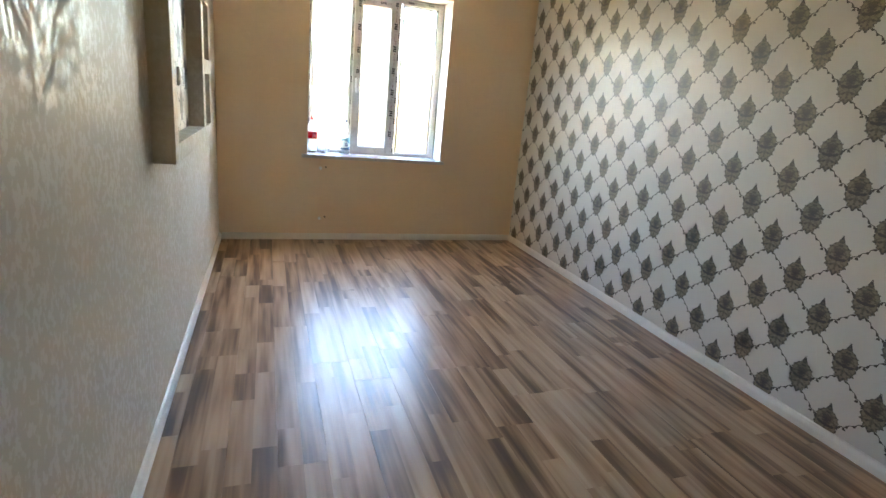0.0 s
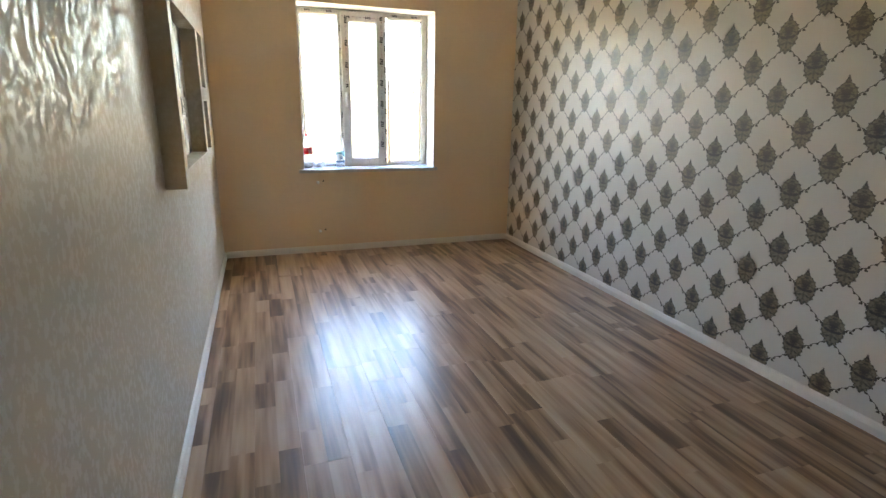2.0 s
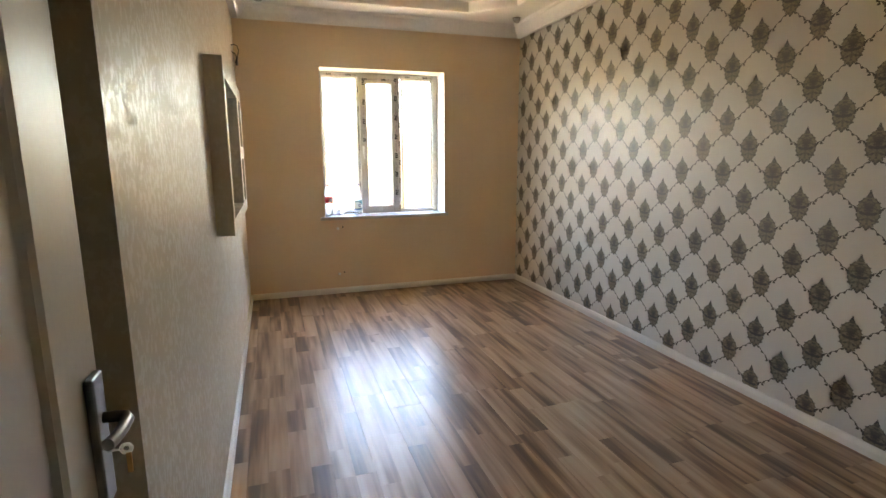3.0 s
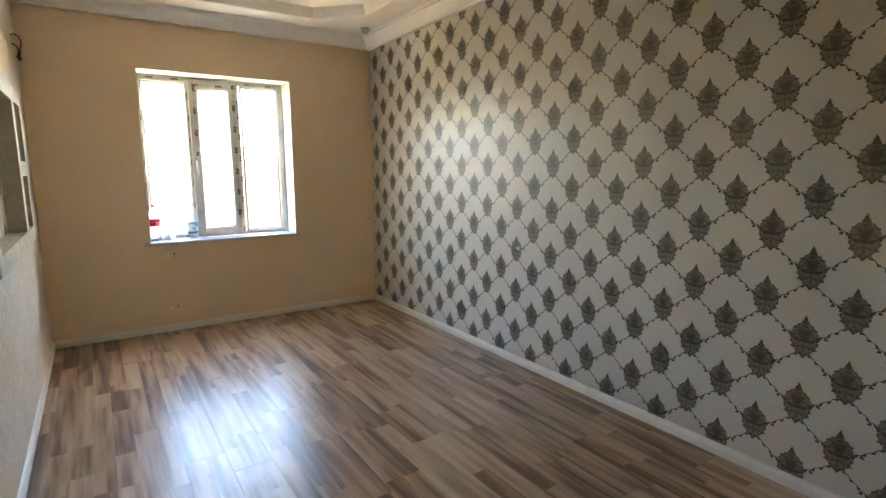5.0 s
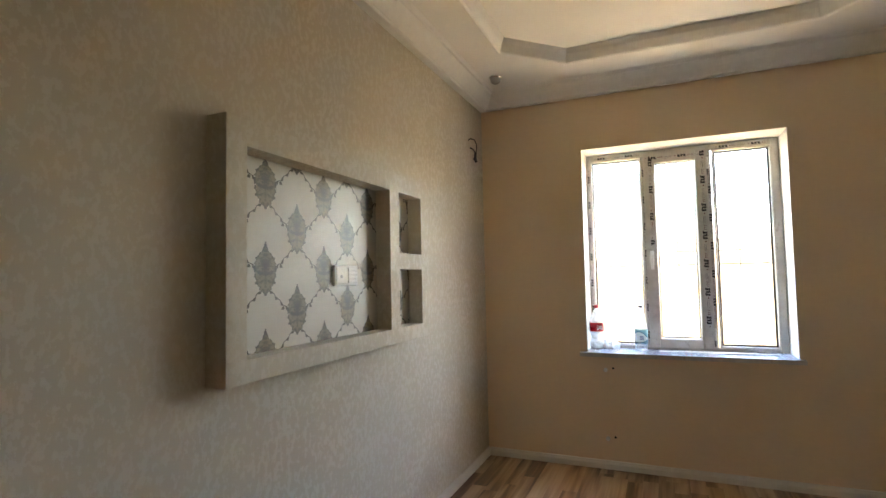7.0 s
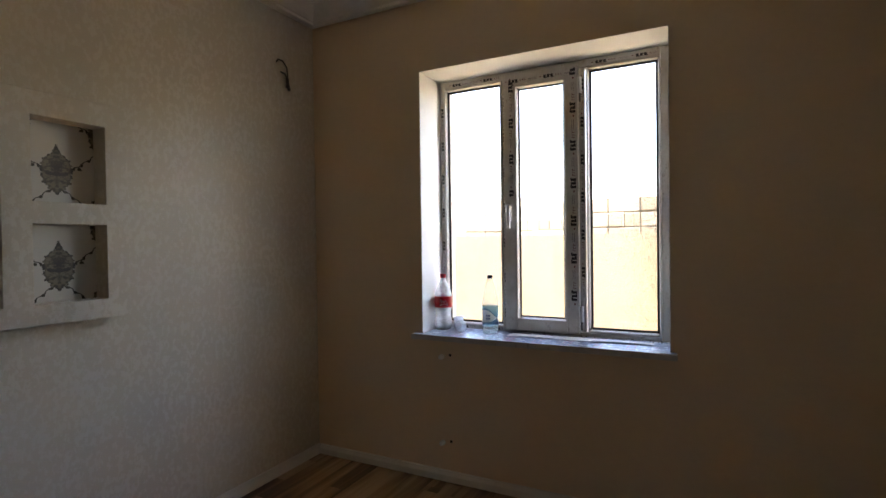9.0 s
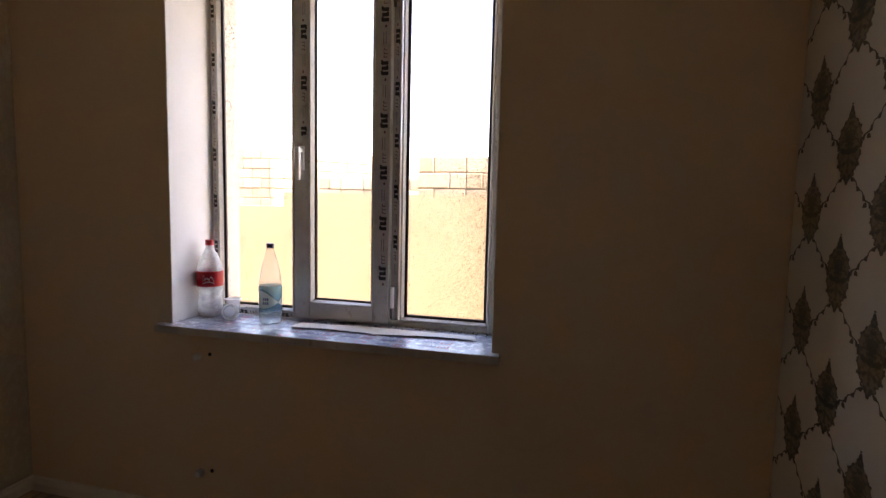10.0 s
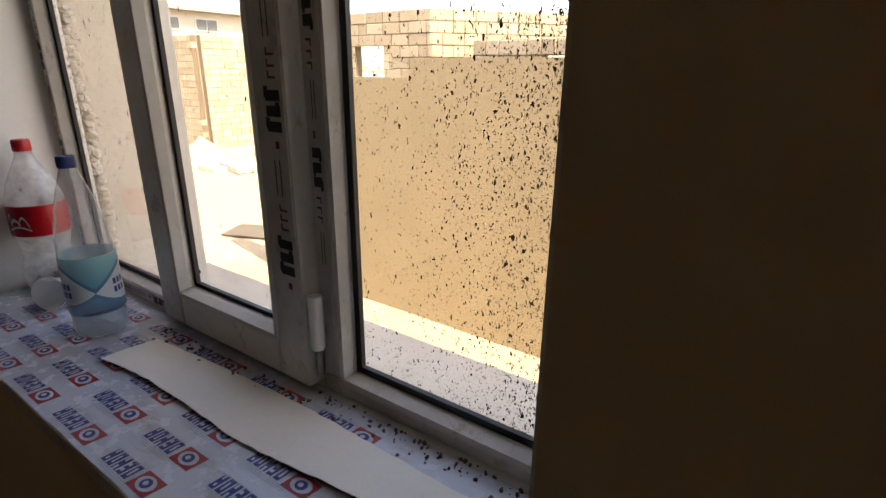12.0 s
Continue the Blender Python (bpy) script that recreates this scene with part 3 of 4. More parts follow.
part("lever", bmh, M_WHITEPL, handle, smooth=True)
for z in (0.914, 2.16):
    hinge = part("hinge", lathe([(0, 0), (0.010, 0.0), (0.0115, 0.003), (0.0115, 0.084), (0.010, 0.087), (0, 0.087)], 18, Matrix.Translation((1.703, 5.906, z))), M_WHITEPL, window, "white capped hinge", smooth=True)
    part("hinge_pin", lathe([(0, -0.045), (0.006, -0.045), (0.0065, 0.0), (0, 0.0)], 14, Matrix.Translation((1.703, 5.908, z))), M_STEEL, hinge)

# printed protective film on the sash posts, mullions and head: strips with dark printed marks
rng = random.Random(5)


def film_strip(x0, x1, z0, z1, y, parent, marks, flip, turned=True):
    strip = part("protective_film", boxes((x0, y - 0.0008, z0, x1, y - 0.0001, z1)), M_FILM, parent, "greyish printed film peeling at the edges")
    dark, red = bmesh.new(), bmesh.new()
    long = z1 - z0 if turned else x1 - x0
    wide = x1 - x0 if turned else z1 - z0
    step = 0.205
    for k in range(int(long / step) + 1):
        base = k * step + marks
        # a heavy word of three joined strokes, then a light word, then two rules and a ring
        bits = []
        for j in range(3):
            bits.append((base + j * 0.020, 0.22, base + j * 0.020 + 0.014, 0.84, dark))
            bits.append((base + j * 0.020 + 0.004, 0.64 if j == 1 else 0.16, base + j * 0.020 + 0.019, 0.80 if j == 1 else 0.34, dark))
        for j in range(3):
            bits.append((base + 0.068 + j * 0.014, 0.40, base + 0.071 + j * 0.014, 0.74, red))
            bits.append((base + 0.068 + j * 0.014, 0.40, base + 0.078 + j * 0.014, 0.46, red))
        for j in range(2):
            bits.append((base + 0.118, 0.36 + 0.22 * j, base + 0.168, 0.40 + 0.22 * j, dark))
        bits.append((base - 0.022, 0.50, base - 0.012, 0.66, red))
        for a0, b0, a1, b1, bm in bits:
            if a0 < 0.004 or a1 > long - 0.004:
                continue
            if flip:
                b0, b1 = 1 - b1, 1 - b0
            if turned:
                lo, hi = (z1 - a1, z1 - a0) if flip else (z0 + a0, z0 + a1)
                add_box(bm, x0 + wide * b0, y - 0.0014, lo, x0 + wide * b1, y - 0.0009, hi)
            else:
                add_box(bm, x0 + a0, y - 0.0014, z0 + wide * b0, x0 + a1, y - 0.0009, z0 + wide * b1)
    part("print", dark, M_INK, strip)
    part("print", red, M_INKRED, strip)
    return strip


film_strip(1.294, 1.334, 1.600, 2.31, YS, sash, 0.04, True)
film_strip(1.644, 1.690, 0.930, 2.31, YS, sash, 0.10, False)
film_strip(1.698, 1.7245, 1.02, 2.29, YFR + 0.001, window, 0.05, True)
film_strip(1.2515, 1.2665, 0.87, 2.29, YFR + 0.001, window, 0.09, True)
film_strip(0.846, 0.870, 0.87, 2.29, YFR, window, 0.03, False)
film_strip(1.272, 1.690, 2.262, 2.290, YS, sash, 0.03, False, False)
film_strip(0.880, 1.245, 2.306, 2.330, YFR + 0.0005, window, 0.05, False, False)
film_strip(1.735, 2.098, 2.306, 2.330, YFR + 0.0005, window, 0.05, False, False)
film_strip(0.900, 1.245, 0.8335, 0.8565, YFR + 0.0005, window, 0.06, False, False)

# white plastered reveal inside, outside reveal and outer sill
structure("window_reveal", boxes((OX0 - 0.003, YF + 0.001, OZ0 - 0.03, OX0, YFR + 0.03, OZ1), (OX1, YF + 0.001, OZ0 - 0.03, OX1 + 0.003, YFR + 0.03, OZ1), (OX0 - 0.003, YF + 0.001, OZ1, OX1 + 0.003, YFR + 0.03, OZ1 + 0.003)), M_PLASTER, "smooth white plastered window reveal", "reveal")
structure("outer_reveal", boxes((OX0 - 0.012, 5.9685, OZ0 - 0.03, OX0 - 0.002, YOUT + 0.02, OZ1), (OX1 + 0.002, 5.9685, OZ0 - 0.03, OX1 + 0.012, YOUT + 0.02, OZ1), (OX0 - 0.012, 5.9685, OZ1, OX1 + 0.012, YOUT + 0.02, OZ1 + 0.012)), M_OUTWHITE, "rough pale outer reveal of the window", "reveal")
structure("outer_sill", boxes((OX0 - 0.011, 5.9685, 0.801, OX1 + 0.011, 6.003, 0.812), (OX0 - 0.06, 6.001, 0.775, OX1 + 0.06, 6.175, 0.806), bevel=0.004), M_OUTWHITE, "pale outside window sill in the sun", "sill")

# crumbly sealing foam squeezed out beside the frame
foam = bmesh.new()
frng = random.Random(21)
zf = 0.83
while zf < 2.33:
    r = frng.uniform(0.007, 0.014)
    bmesh.ops.create_icosphere(foam, subdivisions=1, radius=1.0, matrix=Matrix.Translation((OX0 + 0.004 + frng.uniform(-0.002, 0.006), 5.984 + frng.uniform(-0.005, 0.008), zf)) @ Euler((frng.uniform(0, 3), frng.uniform(0, 3), 0)).to_matrix().to_4x4() @ Matrix.Diagonal((r, r * 1.2, r * 1.3, 1)))
    zf += r * 0.75
thing("sealing_foam", foam, M_OUTWHITE, "crumbly pale sealing foam beside the outer window frame", "foam", kind="stuff", smooth=True)

# inner sill board with printed film
SZ = 0.834
sill = structure("window_sill", boxes((0.787, 5.632, SZ - 0.026, 2.190, YF - 0.001, SZ), (OX0 - 0.001, YF - 0.001, SZ - 0.026, OX1 + 0.001, YFR + 0.01, SZ), bevel=0.0), M_PVC, "white plastic sill board under printed film", "sill")
part("nosing", boxes((0.785, 5.627, SZ - 0.030, 2.192, 5.632, SZ - 0.001), bevel=0.002), M_PVC, sill)
g = Nodes("bluish_white_film")
crease = g.noise(g.coords((1, 1, 1)), 30.0, 5.0, 0.6)
grime = g.noise(g.coords((3, 9, 1)), 2.5, 5.0, 0.65)
g.bump(crease, 0.5, 0.002)
M_SILLFILM = g.set(Base_Color=g.mix(g.ramp(grime, (0.52, 0.0), (0.75, 0.7)), (0.43, 0.47, 0.55), (0.30, 0.275, 0.24)), Roughness=g.ramp(crease, (0.3, 0.16), (0.7, 0.34)))
M_BLUE = plain("navy_print", (0.012, 0.022, 0.16), 0.35, vary=0.15)
M_RED = plain("red_print", (0.30, 0.020, 0.030), 0.35, vary=0.15)
M_GREYPRINT = plain("grey_print", (0.30, 0.31, 0.36), 0.35, vary=0.2)
film = part("sill_film", boxes((0.789, 5.629, SZ + 0.0003, 2.188, YF - 0.002, SZ + 0.0008), (OX0 + 0.001, YF - 0.002, SZ + 0.0003, OX1 - 0.001, YFR - 0.012, SZ + 0.0008)), M_SILLFILM, sill, "bluish-white film with red and navy printed marks")
pb, pr, pw, pg = bmesh.new(), bmesh.new(), bmesh.new(), bmesh.new()


def flat_quad(bm, pts, z):
    bm.faces.new([bm.verts.new((x, y, z)) for x, y in pts])


def flat_oval(bm, cx, cy, rx, ry, z, n=14):
    bm.faces.new([bm.verts.new((cx + rx * math.cos(2 * math.pi * i / n), cy + ry * math.sin(2 * math.pi * i / n), z)) for i in range(n)])


# pale gaps inside the heavy marks: (low, high, from, to)
COUNTERS = (((-0.0070, 0.0070, 0.0035, 0.0075),), ((-0.0075, -0.0025, 0.0048, 0.0120), (0.0025, 0.0075, 0.0048, 0.0120)), ((-0.0122, -0.0040, 0.0045, 0.0085), (0.0040, 0.0122, 0.0045, 0.0085)),
            ((-0.0070, 0.0070, 0.0042, 0.0072),), ((-0.0080, -0.0030, 0.0040, 0.0075), (0.0040, 0.0122, 0.0045, 0.0075)))
letters = bpy.data.curves.new("small_words", "FONT")
letters.body, letters.size, letters.resolution_u = "WINDOW SYSTEMS", 0.0068, 2
letters_ob = bpy.data.objects.new("small_words", letters)
small_words = bpy.data.meshes.new_from_object(letters_ob)
bpy.data.objects.remove(letters_ob)
for i in range(-6, 5):
    for j in range(-1, 6):
        cx, cy = 1.673 + 0.155 * i, 5.651 + 0.054 * j + (0.026 if i % 2 == 0 and i > 0 else 0.0)
        if not (0.87 < cx - 0.09 and cx + 0.024 < 2.15 and 5.632 < cy - 0.014 and cy + 0.014 < 5.905):
            continue
        z = SZ + 0.0012
        flat_quad(pr, [(cx - 0.023, cy - 0.0145), (cx + 0.019, cy - 0.0145), (cx + 0.023, cy + 0.0145), (cx - 0.019, cy + 0.0145)], z)
        flat_oval(pw, cx, cy, 0.0165, 0.0110, z + 0.0004)
        flat_oval(pb, cx, cy, 0.0095, 0.0076, z + 0.0008, 10)
        flat_oval(pw, cx - 0.0008, cy, 0.0042, 0.0036, z + 0.0012, 8)
        for k in range(5):   # five heavy marks with pale counters
            x = cx - 0.028 - k * 0.0132
            lean = 0.0012
            flat_quad(pb, [(x - 0.0110 - lean, cy - 0.0120), (x - 0.0006 - lean, cy - 0.0120), (x - 0.0006 + lean, cy + 0.0120), (x - 0.0110 + lean, cy + 0.0120)], z)
            for y0, y1, u0, u1 in COUNTERS[k]:
                flat_quad(pw, [(x - u1, cy + y0), (x - u0, cy + y0), (x - u0, cy + y1), (x - u1, cy + y1)], z + 0.0004)
        stamp = small_words.copy()
        stamp.transform(Matrix.Translation((cx - 0.036, cy + 0.0135, z)) @ Matrix.Rotation(math.pi, 4, "Z"))
        pg.from_mesh(stamp)
        bpy.data.meshes.remove(stamp)
        for k in range(3):
            flat_quad(pg, [(cx - 0.094 + 0.008 * k, cy - 0.0150 - 0.0030 * k), (cx - 0.012, cy - 0.0150 - 0.0030 * k), (cx - 0.012, cy - 0.0142 - 0.0030 * k), (cx - 0.094 + 0.008 * k, cy - 0.0142 - 0.0030 * k)], z)
for bm, mat, lab in ((pb, M_BLUE, "navy printed marks"), (pr, M_RED, "red printed lozenges"), (pw, M_SILLFILM, "pale printed ovals"), (pg, M_GREYPRINT, "grey fine print")):
    part("print", bm, mat, film, lab)
# soil and crumbs left against the frame
crumbs = bmesh.new()
for k in range(170):
    x = rng.uniform(1.30, 2.13) if k % 3 else rng.uniform(1.7, 2.13)
    y = YFR - 0.010 - abs(rng.gauss(0, 0.020)) - (0.03 if 1.26 < x < 1.70 else 0)
    r = rng.uniform(0.0012, 0.0045)
    m = Matrix.Translation((x, y, SZ + 0.001 + r * 0.35)) @ Euler((rng.uniform(0, 3), rng.uniform(0, 3), rng.uniform(0, 3))).to_matrix().to_4x4() @ Matrix.Diagonal((r, r * rng.uniform(0.5, 1), r * rng.uniform(0.3, 0.7), 1))
    bmesh.ops.create_icosphere(crumbs, subdivisions=1, radius=1.0, matrix=m)
thing("crumbs", crumbs, plain("brown_soil", (0.11, 0.075, 0.045), 0.95, vary=0.4), "brown crumbs of soil and plaster along the window frame", "debris", kind="stuff")

# ---------------------------------------------------------------- boxed-out wall panel with niches
BX, BY0, BY1, BZ0, BZ1 = 0.136, 2.905, 4.400, 1.076, 1.941
box_panel = thing("niche_panel", None, None, "boxed-out cream wallpapered wall panel with three open niches", "wall panel")
HOLES = ((2.994, 3.955, 1.153, 1.849), (4.050, 4.310, 1.535, 1.849), (4.050, 4.310, 1.153, 1.452))
ys, zs = (BY0, 2.994, 3.955, 4.050, 4.310, BY1), (BZ0, 1.153, 1.452, 1.535, 1.849, BZ1)
bm = bmesh.new()
grid = {}


def gv(x, y, z):
    key = (round(x, 4), y, z)
    if key not in grid:
        grid[key] = bm.verts.new((x, y, z))
    return grid[key]


solid = {}
for i in range(5):
    for j in range(5):
        cy, cz = (ys[i] + ys[i + 1]) / 2, (zs[j] + zs[j + 1]) / 2
        solid[i, j] = not any(a < cy < b and c < cz < d for a, b, c, d in HOLES)
XB = XL + 0.0015
for (i, j), s in solid.items():
    if not s:
        continue
    y0, y1, z0, z1 = ys[i], ys[i + 1], zs[j], zs[j + 1]
    for x, order in ((BX, 1), (XB, -1)):
        bm.faces.new([gv(x, *p) for p in ((y0, z0), (y1, z0), (y1, z1), (y0, z1))][::order])
    for di, dj, a, b in ((-1, 0, (y0, z0), (y0, z1)), (1, 0, (y1, z0), (y1, z1)), (0, -1, (y0, z0), (y1, z0)), (0, 1, (y0, z1), (y1, z1))):
        if not solid.get((i + di, j + dj), False):
            bm.faces.new((gv(XB, *a), gv(BX, *a), gv(BX, *b), gv(XB, *b)))
bmesh.ops.recalc_face_normals(bm, faces=bm.faces)
sharp = [e for e in bm.edges if len(e.link_faces) == 2 and e.calc_face_angle(0) > 1.0 and max(v.co.x for v in e.verts) > 0.1]
bmesh.ops.bevel(bm, geom=sharp, offset=0.003, segments=2, profile=0.6, affect="EDGES")
part("panel_body", bm, M_CREAM, box_panel)
for (a, b, c, d), lining in zip(HOLES, M_NICHES):
    part("niche_back", boxes((XL + 0.0005, a + 0.0005, c + 0.0005, XL + 0.004, b - 0.0005, d - 0.0005)), lining, box_panel, "white damask wallpaper inside the niche")

# double wall socket in the large niche
socket = thing("wall_socket", None, None, "white double wall socket with a switch plate", "socket", at=pose(XL + 0.004, 3.668, 1.422))
part("plate", boxes((0, -0.090, -0.046, 0.014, 0.090, 0.046), bevel=0.003), M_WHITEPL, socket)
insert = part("socket_insert", boxes((0.013, -0.080, -0.036, 0.017, -0.006, 0.036), bevel=0.003), M_WHITEPL, socket)
part("socket_well", lathe([(0, 0.0), (0.007, 0.0), (0.008, 0.0015), (0, 0.0016)], 24, Matrix.Translation((0.0171, -0.046, -0.004)) @ pose(0, 0, 0, 0, 90, 0)), M_GREYPRINT, insert)
for k in range(4):
    part("vent_bar", boxes((0.0135, 0.010, -0.034 + k * 0.018, 0.0185, 0.080, -0.020 + k * 0.018), bevel=0.002), M_WHITEPL, socket)

# ---------------------------------------------------------------- door, standing open in its recess
door = structure("door_1", None, None, "white panelled door standing open beside the wall", "door")
DX0, DX1, DY0, DY1 = -0.018, 0.022, 0.300, 1.128
part("door_leaf", boxes((DX0, DY0, 0.012, DX1, DY1, 2.035), bevel=0.003), M_DOOR, door)


def panel_mould(y0, y1, z0, z1):
    bm = bmesh.new()
    ring = []
    for o, d in ((0, 0.0), (0.004, 0.007), (0.012, 0.011), (0.022, 0.006), (0.028, 0.008), (0.036, 0.0)):
        ring.append([bm.verts.new(p) for p in ((DX1 + d, y0 + o, z0 + o), (DX1 + d, y1 - o, z0 + o), (DX1 + d, y1 - o, z1 - o), (DX1 + d, y0 + o, z1 - o))])
    for a, b in zip(ring, ring[1:]):
        for i in range(4):
            bm.faces.new((a[i], b[i], b[(i + 1) % 4], a[(i + 1) % 4]))
    bmesh.ops.recalc_face_normals(bm, faces=bm.faces)
    return bm


for z0, z1 in ((0.16, 1.93),):
    part("panel_moulding", panel_mould(DY0 + 0.13, 0.945, z0, z1), M_DOOR, door)
lock = part("handle_plate", boxes((DX1, 1.055, 0.895, DX1 + 0.015, 1.105, 1.122), bevel=0.006, segments=3), M_STEEL, door, "dark nickel handle plate")
part("lever", tube([(DX1 + 0.006, 1.082, 1.045), (DX1 + 0.034, 1.082, 1.045), (DX1 + 0.048, 1.078, 1.045), (DX1 + 0.054, 1.066, 1.045), (DX1 + 0.055, 1.030, 1.046), (DX1 + 0.053, 0.995, 1.048), (DX1 + 0.049, 0.975, 1.050)], 0.0095, 14), M_STEEL, lock, "curved nickel lever", smooth=True)
part("key_barrel", lathe([(0, 0), (0.008, 0), (0.008, 0.006), (0, 0.006)], 18, Matrix.Translation((DX1 + 0.008, 1.081, 0.985)) @ pose(0, 0, 0, 0, 90, 0)), M_CHROME, lock, smooth=True)
keys = thing("door_key", None, None, "small nickel key hanging in the door lock", "key")
kb = boxes((DX1 + 0.014, 1.0795, 0.983, DX1 + 0.034, 1.0825, 0.987))
part("key_blade", kb, M_CHROME, keys)
part("key_bow", lathe([(0.004, -0.0012), (0.011, -0.0012), (0.011, 0.0012), (0.004, 0.0012), (0.004, -0.0012)], 20, Matrix.Translation((DX1 + 0.043, 1.081, 0.985)) @ pose(0, 0, 0, 90, 0, 0)), M_CHROME, keys, smooth=True)
part("spare_key", boxes((DX1 + 0.041, 1.079, 0.940, DX1 + 0.050, 1.081, 0.977), bevel=0.0008), plain("brass", (0.45, 0.28, 0.12), 0.3, metal=1.0), keys, "brass spare key hanging down")

# ---------------------------------------------------------------- ceiling spotlights
spot = thing("ceiling_spotlight", None, None, "small round nickel ceiling spotlight, switched off", "ceiling light", group="ceiling spotlights", at=pose(0.302, 5.27, CEIL))
part("ring", lathe([(0.028, -0.0005), (0.046, -0.0005), (0.046, -0.006), (0.040, -0.012), (0.030, -0.010), (0.028, -0.0005)], 32), M_CHROME, spot, smooth=True)
part("glass_body", lathe([(0.027, -0.004), (0.034, -0.014), (0.036, -0.028), (0.030, -0.042), (0.018, -0.048), (0, -0.049)], 24), plain("smoky_lamp_glass", (0.55, 0.51, 0.44), 0.12, vary=0.3, scale=40), spot, "faceted smoky glass body", smooth=True)
copy_thing(spot, pose(2.818, 5.28, CEIL))

# wire ends sticking out of the wall near the window corner
wire = thing("wire_ends", None, None, "dark electric wire ends sticking out of the wall", "wire")
M_WIRE = plain("dark_wire", (0.045, 0.032, 0.025), 0.55, vary=0.3)
part("wire_end", tube([(XL - 0.005, 5.352, 2.440), (XL + 0.02, 5.345, 2.452), (XL + 0.050, 5.350, 2.440), (XL + 0.060, 5.372, 2.405), (XL + 0.048, 5.392, 2.360), (XL + 0.042, 5.392, 2.335)], 0.0042), M_WIRE, wire, smooth=True)
part("wire_end", tube([(XL - 0.005, 5.385, 2.395), (XL + 0.026, 5.390, 2.380), (XL + 0.040, 5.398, 2.345), (XL + 0.024, 5.404, 2.305), (XL + 0.036, 5.420, 2.282)], 0.005), M_WIRE, wire, smooth=True)
part("wire_tape", tube([(XL + 0.042, 5.395, 2.350), (XL + 0.036, 5.402, 2.315), (XL + 0.040, 5.412, 2.285)], 0.010), M_WIRE, wire, smooth=True)

# capped radiator pipe ends under the window
cap = thing("pipe_cap", None, None, "small white pipe cap beside a dark disc for the shade of a hole in the wall", "pipe cap", group="pipe caps", at=pose(0.962, YF, 0.708))
part("cap", lathe([(0, -0.004), (0.015, -0.004), (0.015, 0.018), (0.012, 0.026), (0, 0.027)], 18, pose(0, 0, 0, 90, 0, 0)), M_WHITEPL, cap, smooth=True)
# flat near-black disc; its colour stands for the shade inside the hole
part("pipe_hole", lathe([(0, -0.002), (0.007, -0.002), (0.008, 0.0015), (0, 0.0016)], 16, Matrix.Translation((0.052, 0, 0.012)) @ pose(0, 0, 0, 90, 0, 0)), M_DARK, cap, "dark disc for the shade of a hole")
copy_thing(cap, pose(0.962, YF, 0.215))

# ---------------------------------------------------------------- things on the window sill
# white mixed into both bottle plastics imitates the backlight on them
M_PET = clear_plastic("clear_bottle_plastic", (0.95, 0.96, 0.96), milk=0.16)
M_PETBACKLIT = clear_plastic("backlit_bottle_plastic", (0.93, 0.95, 0.95), milk=0.42)
M_CUP = clear_plastic("milky_cup_plastic", (0.90, 0.91, 0.92), 0.25, milk=1.6)
STAND = SZ + 0.0022


def curved_patch(radius, z0, z1, a0, a1, n=10):
    bm = bmesh.new()
    rows = [[bm.verts.new((radius * math.cos(radians(a0 + (a1 - a0) * i / n)), radius * math.sin(radians(a0 + (a1 - a0) * i / n)), z)) for i in range(n + 1)] for z in (z0, z1)]
    for i in range(n):
        bm.faces.new((rows[0][i], rows[0][i + 1], rows[1][i + 1], rows[1][i]))
    return bm


cola = thing("cola_bottle", None, None, "almost empty clear soda bottle with a red label and red cap", "bottle", at=pose(0.890, 5.836, STAND, 0, 0, -20) @ Matrix.Diagonal((1.12, 1.12, 1.0, 1.0)))
part("bottle_body", lathe([(0, 0.008), (0.024, 0.003), (0.036, 0.0), (0.043, 0.008), (0.046, 0.030), (0.045, 0.060), (0.040, 0.090), (0.041, 0.105), (0.0465, 0.130), (0.0475, 0.200), (0.046, 0.215), (0.038, 0.245), (0.025, 0.275), (0.0155, 0.297), (0.0135, 0.308), (0.0135, 0.314)], 40), M_PETBACKLIT, cola, smooth=True)
label = part("label", lathe([(0.0480, 0.134), (0.0487, 0.137), (0.0488, 0.197), (0.0480, 0.200)], 40), plain("red_label", (0.43, 0.004, 0.010), 0.3, vary=0.08), cola, "red wrap-round label", smooth=True)
for a0, a1, z0, rise, thick in ((-66, -52, 0.150, 0.030, 0.006), (-58, -34, 0.158, 0.010, 0.007), (-40, -16, 0.152, 0.022, 0.006), (-64, -14, 0.146, 0.008, 0.004)):
    bm = bmesh.new()
    lo = [bm.verts.new((0.0491 * math.cos(radians(a0 + (a1 - a0) * i / 8)), 0.0491 * math.sin(radians(a0 + (a1 - a0) * i / 8)), z0 + rise * math.sin(math.pi * i / 8))) for i in range(9)]
    hi = [bm.verts.new((v.co.x, v.co.y, v.co.z + thick)) for v in lo]
    for i in range(8):
        bm.faces.new((lo[i], lo[i + 1], hi[i + 1], hi[i]))
    part("label_mark", bm, M_WHITEPL, label, "white printed flourish")
part("cap", lathe([(0, 0.334), (0.0135, 0.334), (0.0150, 0.331), (0.0152, 0.313), (0.0148, 0.310), (0.0138, 0.310)], 28), plain("red_cap", (0.50, 0.015, 0.02), 0.35, vary=0.1), cola, "red screw cap", smooth=True)
part("cola_rest", lathe([(0, 0.010), (0.024, 0.005), (0.035, 0.002), (0.0415, 0.009), (0.0435, 0.020), (0, 0.020)], 32), plain("dark_cola", (0.05, 0.016, 0.010), 0.1, vary=0.1), cola, "dark drink left in the bottom", smooth=True)

